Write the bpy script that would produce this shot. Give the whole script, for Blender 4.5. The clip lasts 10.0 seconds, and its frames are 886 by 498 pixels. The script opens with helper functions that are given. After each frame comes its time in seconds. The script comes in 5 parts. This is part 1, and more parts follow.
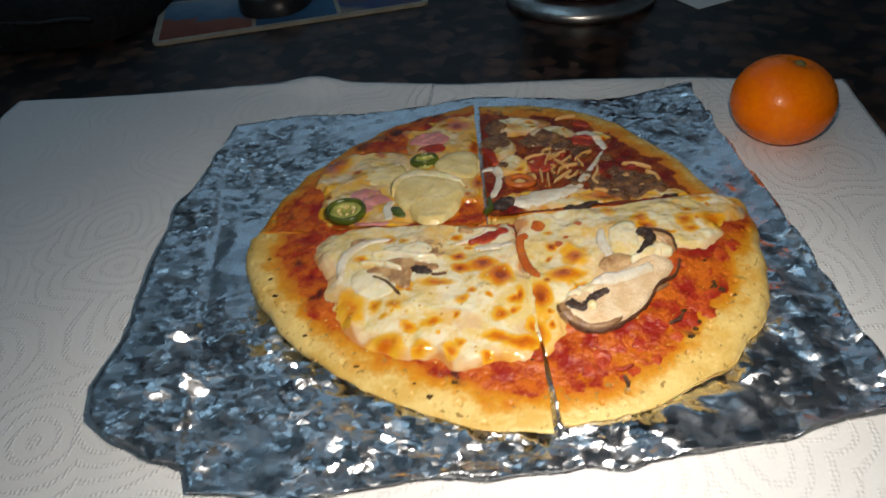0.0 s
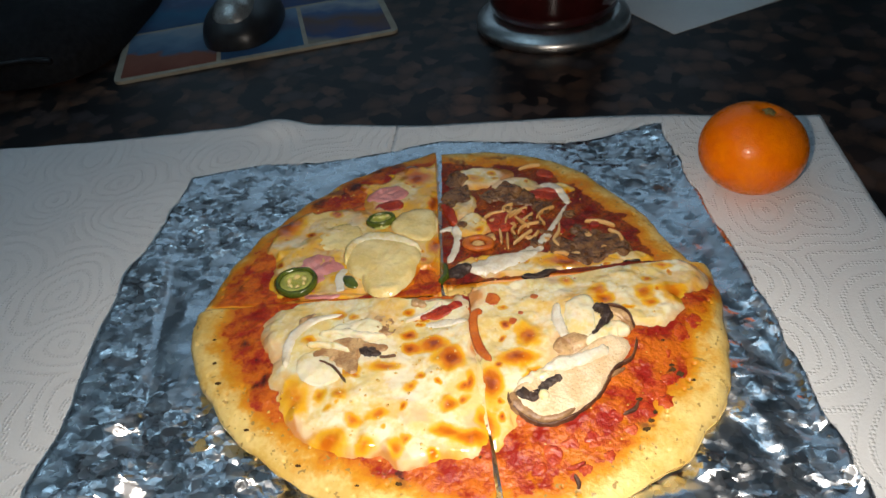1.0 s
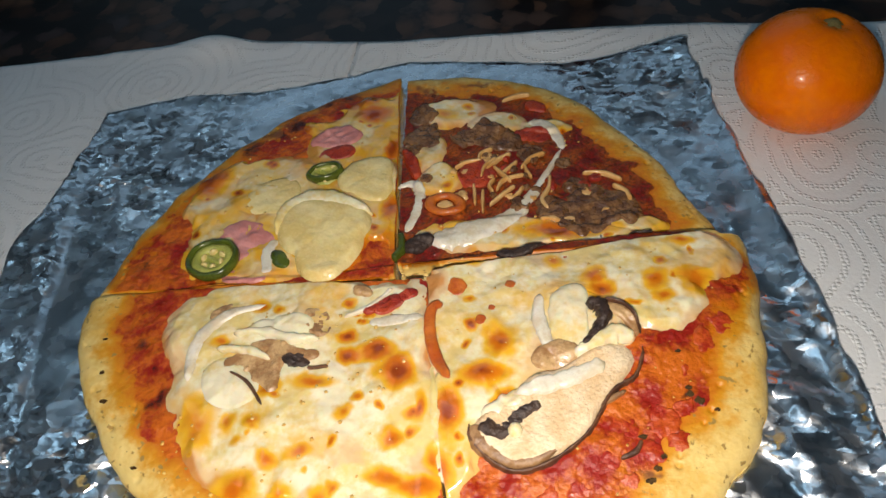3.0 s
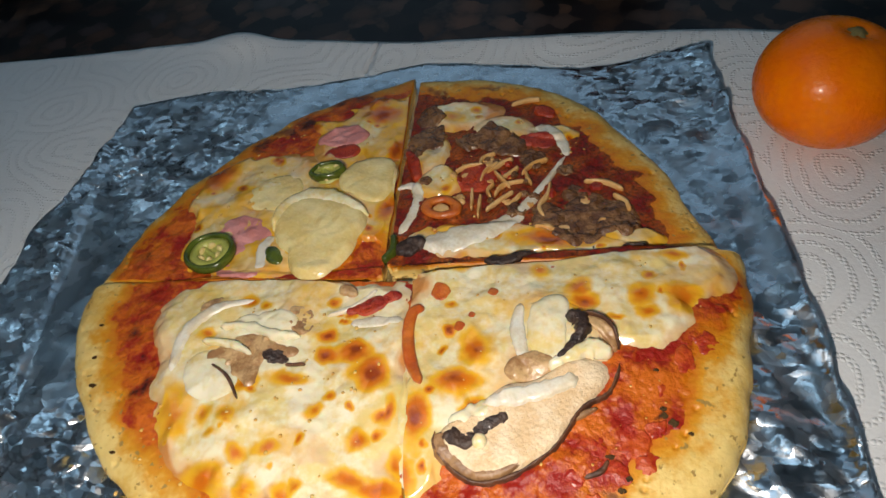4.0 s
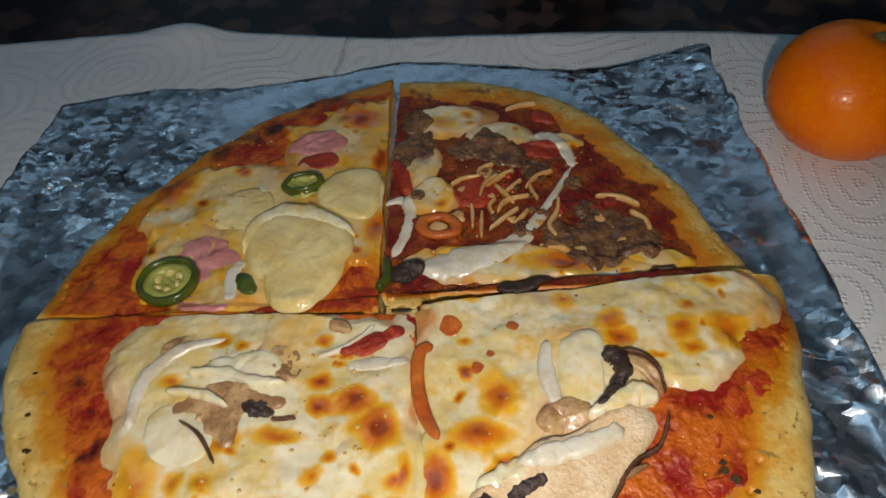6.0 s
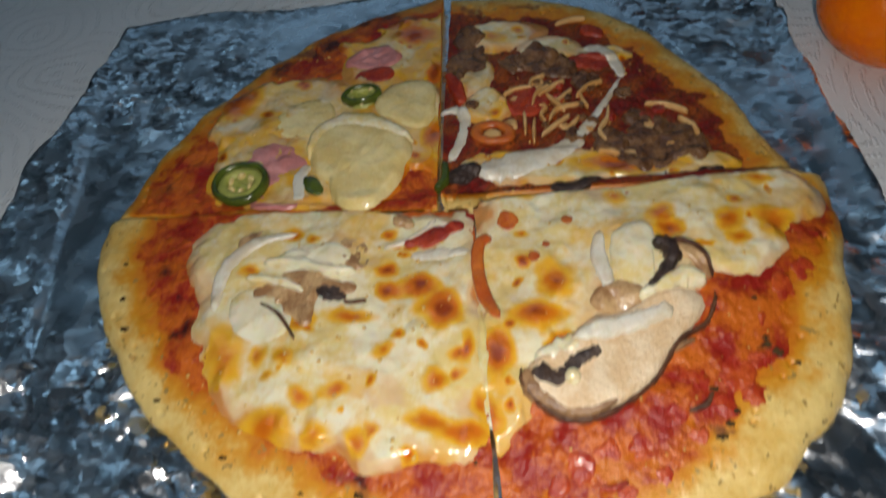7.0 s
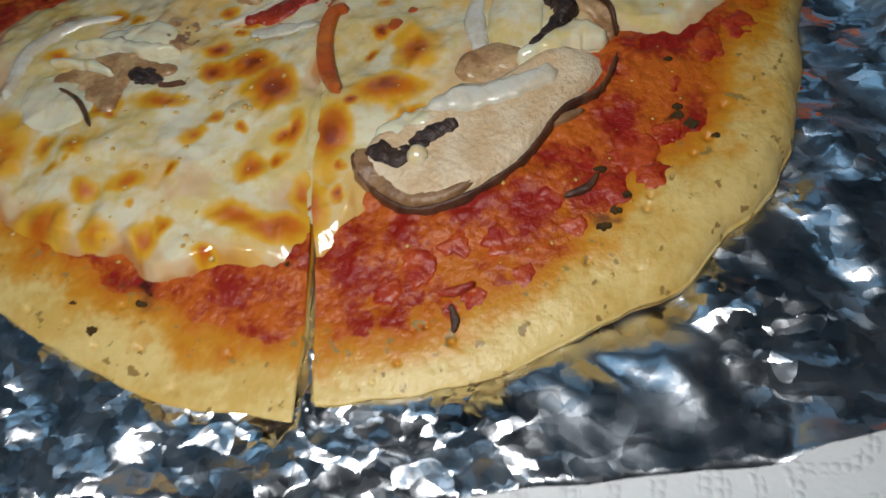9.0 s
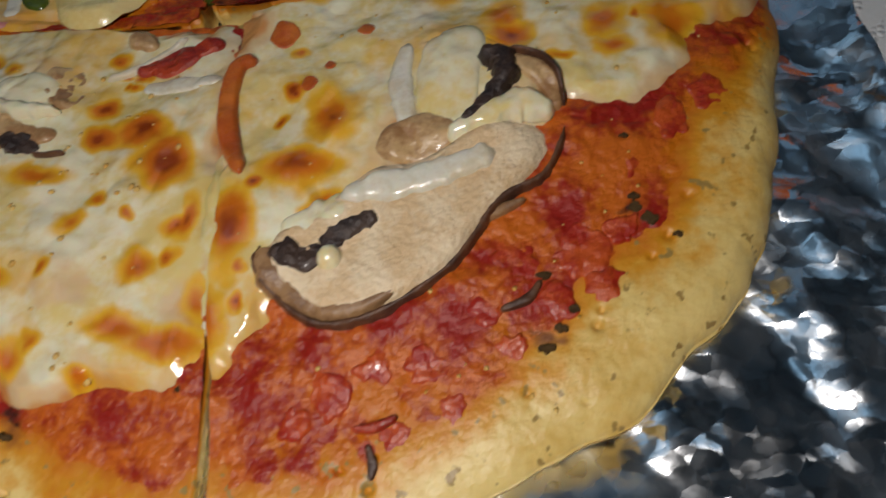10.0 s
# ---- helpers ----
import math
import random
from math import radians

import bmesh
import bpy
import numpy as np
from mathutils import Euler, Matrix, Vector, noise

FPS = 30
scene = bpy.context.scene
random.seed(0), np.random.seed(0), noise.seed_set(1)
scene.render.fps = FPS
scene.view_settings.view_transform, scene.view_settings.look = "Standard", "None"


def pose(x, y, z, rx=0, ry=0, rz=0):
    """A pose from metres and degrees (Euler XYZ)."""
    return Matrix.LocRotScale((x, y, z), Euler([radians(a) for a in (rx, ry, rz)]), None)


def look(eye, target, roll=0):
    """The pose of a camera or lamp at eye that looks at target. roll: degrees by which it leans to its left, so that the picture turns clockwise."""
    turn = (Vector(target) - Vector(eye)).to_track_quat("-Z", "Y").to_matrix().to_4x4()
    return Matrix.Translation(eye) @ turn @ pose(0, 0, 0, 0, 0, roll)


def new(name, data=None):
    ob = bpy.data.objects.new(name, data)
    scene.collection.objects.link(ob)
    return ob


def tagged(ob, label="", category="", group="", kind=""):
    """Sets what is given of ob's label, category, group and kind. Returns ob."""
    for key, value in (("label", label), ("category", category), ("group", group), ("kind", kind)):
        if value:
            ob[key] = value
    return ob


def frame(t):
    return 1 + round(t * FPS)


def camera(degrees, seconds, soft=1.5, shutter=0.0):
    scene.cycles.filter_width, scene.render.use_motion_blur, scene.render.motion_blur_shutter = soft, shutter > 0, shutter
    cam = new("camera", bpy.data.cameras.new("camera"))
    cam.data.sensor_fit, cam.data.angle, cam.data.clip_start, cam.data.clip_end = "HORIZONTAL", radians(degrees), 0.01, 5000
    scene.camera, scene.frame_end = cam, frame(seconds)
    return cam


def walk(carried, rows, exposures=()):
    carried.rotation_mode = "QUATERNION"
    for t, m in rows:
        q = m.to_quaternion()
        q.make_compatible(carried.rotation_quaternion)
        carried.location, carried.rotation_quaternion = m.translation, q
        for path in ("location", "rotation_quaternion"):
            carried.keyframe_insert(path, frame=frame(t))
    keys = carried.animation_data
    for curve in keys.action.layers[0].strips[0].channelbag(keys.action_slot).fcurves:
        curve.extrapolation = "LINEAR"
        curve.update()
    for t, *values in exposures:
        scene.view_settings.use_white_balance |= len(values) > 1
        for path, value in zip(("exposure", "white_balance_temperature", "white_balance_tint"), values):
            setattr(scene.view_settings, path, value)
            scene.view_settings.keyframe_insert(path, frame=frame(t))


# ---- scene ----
cam = camera(66.7, 10.0, shutter=0.6)
PATH = [
    (0, (0.073, 0.061, 0.227), (-0.194, 1.574, -1.052), -4.9),
    (0.5, (0.084, 0.079, 0.237), (-0.179, 1.594, -1.041), -5.4),
    (1, (0.095, 0.101, 0.248), (-0.179, 1.592, -1.057), -6.5),
    (1.5, (0.091, 0.112, 0.246), (-0.179, 1.519, -1.149), -6.6),
    (2, (0.097, 0.134, 0.24), (-0.145, 1.518, -1.184), -7.6),
    (2.5, (0.098, 0.17, 0.218), (-0.152, 1.454, -1.294), -8.4),
    (4, (0.133, 0.186, 0.21), (-0.346, 1.436, -1.275), -12.3),
    (4.5, (0.119, 0.194, 0.204), (-0.262, 1.429, -1.322), -8.0),
    (5, (0.082, 0.191, 0.209), (-0.148, 1.376, -1.386), -5.9),
    (5.5, (0.095, 0.206, 0.2), (-0.166, 1.471, -1.327), -6.4),
    (5.7, (0.1, 0.21, 0.194), (-0.157, 1.505, -1.308), -5.8),
    (6.8, (0.099, 0.194, 0.198), (-0.244, 1.372, -1.382), -9.3),
    (7, (0.093, 0.185, 0.195), (-0.252, 1.344, -1.397), -9.6),
    (7.5, (0.118, 0.16, 0.185), (-0.209, 1.317, -1.413), -10.1),
    (8, (0.146, 0.162, 0.166), (-0.163, 1.275, -1.467), -9.8),
    (8.5, (0.135, 0.173, 0.143), (-0.233, 1.217, -1.522), -11.7),
    (9, (0.135, 0.184, 0.13), (-0.273, 1.178, -1.557), -13.9),
    (9.5, (0.134, 0.205, 0.126), (-0.233, 1.146, -1.6), -13.6),
    (10, (0.139, 0.22, 0.124), (-0.197, 1.142, -1.618), -12.9),
]
walk(cam, [(t, look(eye, target, roll)) for t, eye, target, roll in PATH],
     exposures=((0.0, -0.05, 6700, 12), (1.0, 0.36, 6800, 13), (2.5, 0.32, 6850, 13), (4.5, 0.05, 6600, 12), (5.7, -0.12, 6600, 12), (7.0, -0.3, 6300, 11), (7.5, -0.3, 5900, 8), (8.5, -0.5, 5700, 7), (9.0, -0.8, 5800, 8), (10.0, -0.85, 6300, 12)))

# ---- light ----
def area(name, at, aim, sx, sy, watts, colour):
    lamp = bpy.data.lights.new(name, "AREA")
    lamp.shape, lamp.size, lamp.size_y, lamp.energy, lamp.color = "RECTANGLE", sx, sy, watts, colour
    ob = new(name, lamp)
    ob.matrix_world = look(at, aim)
    return ob


torch = bpy.data.lights.new("phone_torch", "SPOT")
torch.energy, torch.color, torch.shadow_soft_size = 2.75, (1.0, 0.94, 0.85), 0.005
torch.spot_size, torch.spot_blend = radians(146), 1.0
new("phone_torch", torch).matrix_world = look((0.101, 0.150, 0.206), (0.066, 0.236, 0.0))

# added cool fill from an unseen opening beyond the counter, blue for the foil
area("north_fill_light", (-0.25, 2.05, 1.12), (-0.05, 0.3, 0.0), 1.9, 1.1, 1.8, (0.40, 0.70, 1.0))
# an added, unseen cool lamp that washes the ceiling, for the foil to mirror
ceiling_fill = area("ceiling_fill_light", (-0.72, 0.15, 1.24), (-0.72, 0.15, 2.0), 0.08, 1.1, 4.6, (0.42, 0.74, 1.0))

world = bpy.data.worlds.new("world")
scene.world = world
world.use_nodes = True
wn = world.node_tree.nodes
sky = wn.new("ShaderNodeTexSky")
sky.sky_type, sky.sun_disc, sky.sun_elevation, sky.sun_rotation = "NISHITA", False, radians(2), radians(200)
world.node_tree.links.new(sky.outputs[0], wn["Background"].inputs[0])
wn["Background"].inputs[1].default_value = 0.05


# ---- materials ----
def material(name, a, b, scale=90.0, rough=0.5, bump=0.0, bump_scale=None, metal=0.0, sss=0.0, coat=0.0,
             layers=(), spec=0.5, rough_vary=0.15, transmission=0.0, speck=None, spread=(0.35, 0.65), grit=1.0):
    """Colours a and b mixed by noise at two scales; layers: (attribute, colour, low, high) laid over in turn."""
    m = bpy.data.materials.new(name)
    m.use_nodes = True
    n, link = m.node_tree.nodes, m.node_tree.links.new
    p = n["Principled BSDF"]
    tc = n.new("ShaderNodeTexCoord")

    def noise_tex(s, detail=5.0):
        t = n.new("ShaderNodeTexNoise")
        t.inputs["Scale"].default_value, t.inputs["Detail"].default_value = s, detail
        link(tc.outputs["Object"], t.inputs["Vector"])
        return t.outputs["Fac"]

    def ramp(src, lo, hi):
        r = n.new("ShaderNodeMapRange")
        r.interpolation_type = "SMOOTHSTEP"
        r.inputs["From Min"].default_value, r.inputs["From Max"].default_value = lo, hi
        link(src, r.inputs["Value"])
        return r.outputs["Result"]

    def mixed(fac, c1, c2):
        x = n.new("ShaderNodeMix")
        x.data_type = "RGBA"
        link(fac, x.inputs["Factor"])
        for sock, c in ((x.inputs[6], c1), (x.inputs[7], c2)):
            if isinstance(c, tuple):
                sock.default_value = (*c, 1)
            else:
                link(c, sock)
        return x.outputs[2]

    big, fine = noise_tex(scale), noise_tex(scale * 7.3, 3.0)
    add = n.new("ShaderNodeMath")
    add.operation = "MULTIPLY_ADD"
    add.inputs[1].default_value, add.inputs[2].default_value = 0.4, -0.2
    link(fine, add.inputs[0])
    tot = n.new("ShaderNodeMath")
    link(big, tot.inputs[0]), link(add.outputs[0], tot.inputs[1])
    colour = mixed(ramp(tot.outputs[0], *spread), a, b)
    slight = n.new("ShaderNodeMath")
    slight.operation = "MULTIPLY"
    slight.inputs[1].default_value = grit
    link(add.outputs[0], slight.inputs[0])
    for attr, c, lo, hi in layers:
        at = n.new("ShaderNodeAttribute")
        at.attribute_name = attr
        s = n.new("ShaderNodeMath")
        link(at.outputs["Fac"], s.inputs[0]), link(slight.outputs[0], s.inputs[1])
        colour = mixed(ramp(s.outputs[0], lo, hi), colour, c)
    if speck:
        c, s, cut = speck
        colour = mixed(ramp(noise_tex(s, 2.0), cut, cut + 0.05), colour, c)
    link(colour, p.inputs["Base Color"])
    r = n.new("ShaderNodeMath")
    r.operation = "MULTIPLY_ADD"
    r.inputs[1].default_value, r.inputs[2].default_value = rough_vary, rough - rough_vary / 2
    link(fine, r.inputs[0])
    link(r.outputs[0], p.inputs["Roughness"])
    p.inputs["Metallic"].default_value = metal
    p.inputs["Specular IOR Level"].default_value = spec
    p.inputs["Coat Weight"].default_value, p.inputs["Coat Roughness"].default_value = coat, 0.12
    p.inputs["Transmission Weight"].default_value = transmission
    if sss:
        p.inputs["Subsurface Weight"].default_value = sss
        p.inputs["Subsurface Radius"].default_value = (1.0, 0.6, 0.3)
        p.inputs["Subsurface Scale"].default_value = 0.003
    if bump:
        bu = n.new("ShaderNodeBump")
        bu.inputs["Strength"].default_value, bu.inputs["Distance"].default_value = 1.0, bump
        link(noise_tex(bump_scale or scale * 4, 6.0), bu.inputs["Height"])
        link(bu.outputs[0], p.inputs["Normal"])
    return m


CRUST = material("baked_crust", (0.76, 0.56, 0.20), (0.66, 0.42, 0.10), 70, 0.42, 0.00045, 420, spec=0.5, sss=0.08,
                 layers=(("stain", (0.62, 0.27, 0.010), 0.25, 0.75), ("stain", (0.54, 0.14, 0.004), 0.60, 1.1), ("char", (0.20, 0.06, 0.012), 0.4, 1.0)),
                 speck=((0.34, 0.21, 0.055), 330, 0.64))
SAUCE = material("tomato_sauce", (0.29, 0.014, 0.007), (0.56, 0.125, 0.010), 105, 0.34, 0.0010, 420, spec=0.35, spread=(0.36, 0.66), grit=2.2,
                 layers=(("thin", (0.54, 0.14, 0.004), 0.50, 1.2), ("char", (0.045, 0.010, 0.007), 0.45, 1.0)))
CHEESE = material("melted_cheese", (0.84, 0.76, 0.54), (0.77, 0.58, 0.22), 58, 0.15, 0.00045, 170, sss=0.32, coat=0.9, grit=0.3, spread=(0.36, 0.66),
                  layers=(("thin", (0.74, 0.52, 0.28), 0.15, 0.80), ("thin", (0.62, 0.26, 0.07), 0.80, 1.50), ("brown", (0.78, 0.42, 0.022), 0.10, 0.66),
                          ("brown", (0.62, 0.16, 0.006), 0.55, 1.25), ("brown", (0.30, 0.05, 0.006), 1.20, 1.75)))
TOMATO = material("tomato_flesh", (0.34, 0.018, 0.008), (0.52, 0.080, 0.012), 210, 0.32, 0.0008, 460, coat=0.10)
FAT = material("melted_fat", (0.74, 0.50, 0.16), (0.66, 0.36, 0.08), 200, 0.08, coat=0.6)
CAP_EDGE = material("mushroom_cap_edge", (0.34, 0.19, 0.085), (0.20, 0.10, 0.045), 200, 0.4, 0.0004, 700)
MUSHROOM = material("mushroom_flesh", (0.80, 0.63, 0.42), (0.68, 0.47, 0.26), 130, 0.5, 0.0007, 700, sss=0.05)
MUSH_GREY = material("cooked_mushroom", (0.56, 0.36, 0.17), (0.32, 0.16, 0.065), 130, 0.32, 0.0005, 500, coat=0.25)
SKIN = material("mushroom_skin", (0.13, 0.055, 0.025), (0.06, 0.025, 0.014), 200, 0.45, 0.0004, 700)
GILL = material("mushroom_gills", (0.024, 0.014, 0.012), (0.06, 0.034, 0.024), 250, 0.45, 0.0010, 600, coat=0.05)
ONION = material("cooked_onion", (0.76, 0.71, 0.60), (0.66, 0.56, 0.40), 120, 0.25, 0.0004, 420, sss=0.15, coat=0.3)
PEPPER = material("red_pepper", (0.44, 0.05, 0.012), (0.27, 0.018, 0.010), 150, 0.32, 0.0014, 420, coat=0.15)
PEPPER_ORANGE = material("orange_pepper", (0.56, 0.15, 0.02), (0.44, 0.08, 0.012), 150, 0.3, 0.0006, 420, coat=0.15)
HAM = material("cooked_ham", (0.66, 0.28, 0.26), (0.56, 0.20, 0.18), 110, 0.32, 0.0006, 420, sss=0.1, coat=0.2)
PINEAPPLE = material("pineapple", (0.84, 0.69, 0.33), (0.74, 0.55, 0.20), 70, 0.26, 0.0005, 350, sss=0.15, coat=0.35)
JALAPENO = material("jalapeno_skin", (0.085, 0.115, 0.012), (0.045, 0.065, 0.008), 150, 0.24, 0.0002, 500, coat=0.3)
PITH = material("jalapeno_flesh", (0.42, 0.42, 0.10), (0.30, 0.32, 0.06), 200, 0.3, 0.0004, 700)
SEED = material("jalapeno_seed", (0.66, 0.56, 0.24), (0.58, 0.44, 0.16), 300, 0.35)
MEAT = material("browned_mince", (0.25, 0.12, 0.045), (0.10, 0.04, 0.016), 180, 0.24, 0.0016, 420, coat=0.5)
HERB = material("dried_herb", (0.045, 0.024, 0.010), (0.08, 0.045, 0.016), 300, 0.7, 0.0003, 900, spec=0.1)
SHRED = material("baked_cheese_shred", (0.70, 0.44, 0.18), (0.62, 0.32, 0.09), 160, 0.3, 0.0003, 500, coat=0.3)
PEEL = material("orange_peel", (0.95, 0.21, 0.0005), (0.90, 0.16, 0.0005), 40, 0.28, 0.00030, 520, spec=0.20, coat=0.10)
STEM = material("orange_stem", (0.22, 0.17, 0.05), (0.12, 0.10, 0.03), 400, 0.7, 0.0004, 900)
PADEDGE = material("mat_border", (0.38, 0.34, 0.26), (0.32, 0.28, 0.21), 60, 0.6, 0.0002, 900)
BLACK = material("black_plastic", (0.012, 0.012, 0.013), (0.02, 0.02, 0.022), 120, 0.35, 0.0001, 900)
CLOTH = material("black_fabric", (0.008, 0.008, 0.010), (0.014, 0.014, 0.016), 200, 0.8, 0.0006, 900, spec=0.2)
SILVER = material("satin_silver_plastic", (0.50, 0.48, 0.44), (0.44, 0.42, 0.39), 120, 0.28, metal=0.8)
STEEL = material("brushed_steel", (0.62, 0.60, 0.57), (0.54, 0.52, 0.50), 150, 0.3, 0.0001, 900, metal=1.0)
GLASS = material("dark_red_glass", (0.05, 0.006, 0.006), (0.03, 0.004, 0.004), 60, 0.06, coat=0.6, rough_vary=0.02)
PAPER = material("white_paper", (0.78, 0.78, 0.76), (0.74, 0.74, 0.73), 20, 0.7, 0.0001, 700)
WALL = material("room_paint", (0.80, 0.81, 0.82), (0.76, 0.77, 0.78), 4, 0.8, 0.0005, 60)
WOOD = material("base_wood", (0.16, 0.09, 0.05), (0.11, 0.06, 0.03), 8, 0.5, 0.0004, 60)
BOARD = material("floor_boards", (0.20, 0.13, 0.08), (0.14, 0.09, 0.05), 5, 0.5, 0.0004, 60)


def granite():
    m = bpy.data.materials.new("brown_granite")
    m.use_nodes = True
    n, link = m.node_tree.nodes, m.node_tree.links.new
    p = n["Principled BSDF"]
    tc = n.new("ShaderNodeTexCoord")
    warp = n.new("ShaderNodeTexNoise")
    warp.inputs["Scale"].default_value = 110
    mixv = n.new("ShaderNodeMix")
    mixv.data_type = "VECTOR"
    mixv.inputs["Factor"].default_value = 0.008
    link(tc.outputs["Object"], warp.inputs["Vector"])
    link(tc.outputs["Object"], mixv.inputs[4]), link(warp.outputs["Color"], mixv.inputs[5])
    v = n.new("ShaderNodeTexVoronoi")
    v.inputs["Scale"].default_value = 66
    link(mixv.outputs[1], v.inputs["Vector"])
    sep = n.new("ShaderNodeSeparateColor")
    link(v.outputs["Color"], sep.inputs[0])
    cr = n.new("ShaderNodeValToRGB")
    e = cr.color_ramp.elements
    e[0].position, e[0].color = 0.0, (0.006, 0.005, 0.005, 1)
    e[1].position, e[1].color = 1.0, (0.11, 0.055, 0.034, 1)
    for pos, c in ((0.34, (0.010, 0.009, 0.010, 1)), (0.48, (0.055, 0.030, 0.020, 1)), (0.75, (0.095, 0.052, 0.035, 1)), (0.86, (0.04, 0.034, 0.036, 1))):
        x = e.new(pos)
        x.color = c
    link(sep.outputs[0], cr.inputs[0])
    d = n.new("ShaderNodeMapRange")
    d.inputs["From Min"].default_value, d.inputs["From Max"].default_value = 0.30, 0.80
    link(v.outputs["Distance"], d.inputs["Value"])
    fine = n.new("ShaderNodeTexNoise")
    fine.inputs["Scale"].default_value, fine.inputs["Detail"].default_value = 260, 5
    link(tc.outputs["Object"], fine.inputs["Vector"])
    dark = n.new("ShaderNodeMix")
    dark.data_type = "RGBA"
    mul = n.new("ShaderNodeMath")
    mul.operation = "MULTIPLY"
    mul.use_clamp = True
    boost = n.new("ShaderNodeMath")
    boost.operation = "MULTIPLY"
    boost.inputs[1].default_value = 1.5
    link(fine.outputs["Fac"], boost.inputs[0])
    link(d.outputs[0], mul.inputs[0]), link(boost.outputs[0], mul.inputs[1])
    link(mul.outputs[0], dark.inputs["Factor"])
    link(cr.outputs[0], dark.inputs[6])
    dark.inputs[7].default_value = (0.012, 0.010, 0.010, 1)
    link(dark.outputs[2], p.inputs["Base Color"])
    p.inputs["Roughness"].default_value = 0.34
    p.inputs["Specular IOR Level"].default_value = 0.15
    return m


def towel_material():
    """White tissue embossed with dotted rings that fan out and cross."""
    m = bpy.data.materials.new("embossed_tissue")
    m.use_nodes = True
    n, link = m.node_tree.nodes, m.node_tree.links.new
    p = n["Principled BSDF"]
    tc = n.new("ShaderNodeTexCoord")
    cells = n.new("ShaderNodeTexVoronoi")
    cells.inputs["Scale"].default_value, cells.inputs["Randomness"].default_value = 17, 1.0
    cells.voronoi_dimensions = "2D"
    drift = n.new("ShaderNodeTexNoise")
    drift.inputs["Scale"].default_value = 14
    link(tc.outputs["Object"], drift.inputs["Vector"])
    bent = n.new("ShaderNodeMix")
    bent.data_type = "VECTOR"
    bent.inputs["Factor"].default_value = 0.035
    link(tc.outputs["Object"], bent.inputs[4]), link(drift.outputs["Color"], bent.inputs[5])
    link(bent.outputs[1], cells.inputs["Vector"])
    ring = n.new("ShaderNodeMath")
    ring.operation = "MULTIPLY"
    ring.inputs[1].default_value = 2 * math.pi * 8.5
    link(cells.outputs["Distance"], ring.inputs[0])
    wave = n.new("ShaderNodeMath")
    wave.operation = "SINE"
    link(ring.outputs[0], wave.inputs[0])
    dots = n.new("ShaderNodeTexVoronoi")
    dots.inputs["Scale"].default_value, dots.inputs["Randomness"].default_value = 520, 0.35
    dots.voronoi_dimensions = "2D"
    link(tc.outputs["Object"], dots.inputs["Vector"])
    dm = n.new("ShaderNodeMapRange")
    dm.inputs["From Min"].default_value, dm.inputs["From Max"].default_value = 0.55, 0.15
    link(dots.outputs["Distance"], dm.inputs["Value"])
    wm = n.new("ShaderNodeMapRange")
    wm.inputs["From Min"].default_value, wm.inputs["From Max"].default_value = 0.15, 0.8
    link(wave.outputs[0], wm.inputs["Value"])
    mul = n.new("ShaderNodeMath")
    mul.operation = "MULTIPLY"
    link(dm.outputs[0], mul.inputs[0]), link(wm.outputs[0], mul.inputs[1])
    fibre = n.new("ShaderNodeTexNoise")
    fibre.inputs["Scale"].default_value, fibre.inputs["Detail"].default_value = 700, 4
    link(tc.outputs["Object"], fibre.inputs["Vector"])
    hsum = n.new("ShaderNodeMath")
    hsum.operation = "MULTIPLY_ADD"
    hsum.inputs[1].default_value = 0.25
    link(fibre.outputs["Fac"], hsum.inputs[0]), link(mul.outputs[0], hsum.inputs[2])
    b = n.new("ShaderNodeBump")
    b.inputs["Strength"].default_value, b.inputs["Distance"].default_value = 0.7, 0.00055
    link(hsum.outputs[0], b.inputs["Height"])
    link(b.outputs[0], p.inputs["Normal"])
    c = n.new("ShaderNodeMix")
    c.data_type = "RGBA"
    link(fibre.outputs["Fac"], c.inputs["Factor"])
    c.inputs[6].default_value, c.inputs[7].default_value = (0.74, 0.74, 0.74, 1), (0.82, 0.82, 0.81, 1)
    link(c.outputs[2], p.inputs["Base Color"])
    p.inputs["Roughness"].default_value = 0.85
    p.inputs["Specular IOR Level"].default_value = 0.2
    return m


def photo_material(name, bands, scale):
    """A printed picture: soft uneven bands of colour down the sheet. bands: (position, colour)."""
    bands = [(pos, tuple(0.65 * v for v in c)) for pos, c in bands]
    m = bpy.data.materials.new(name)
    m.use_nodes = True
    n, link = m.node_tree.nodes, m.node_tree.links.new
    p = n["Principled BSDF"]
    tc = n.new("ShaderNodeTexCoord")
    sep = n.new("ShaderNodeSeparateXYZ")
    link(tc.outputs["Generated"], sep.inputs[0])
    no = n.new("ShaderNodeTexNoise")
    no.inputs["Scale"].default_value, no.inputs["Detail"].default_value = scale, 5
    link(tc.outputs["Object"], no.inputs["Vector"])
    a = n.new("ShaderNodeMath")
    a.operation = "MULTIPLY_ADD"
    a.inputs[1].default_value = 0.5
    link(no.outputs["Fac"], a.inputs[0]), link(sep.outputs["Y"], a.inputs[2])
    s = n.new("ShaderNodeMath")
    s.operation = "SUBTRACT"
    s.inputs[1].default_value = 0.25
    link(a.outputs[0], s.inputs[0])
    cr = n.new("ShaderNodeValToRGB")
    e = cr.color_ramp.elements
    e[0].position, e[0].color = bands[0][0], (*bands[0][1], 1)
    e[1].position, e[1].color = bands[-1][0], (*bands[-1][1], 1)
    for pos, c in bands[1:-1]:
        e.new(pos).color = (*c, 1)
    link(s.outputs[0], cr.inputs[0])
    link(cr.outputs[0], p.inputs["Base Color"])
    p.inputs["Roughness"].default_value = 0.65
    p.inputs["Specular IOR Level"].default_value = 0.2
    return m


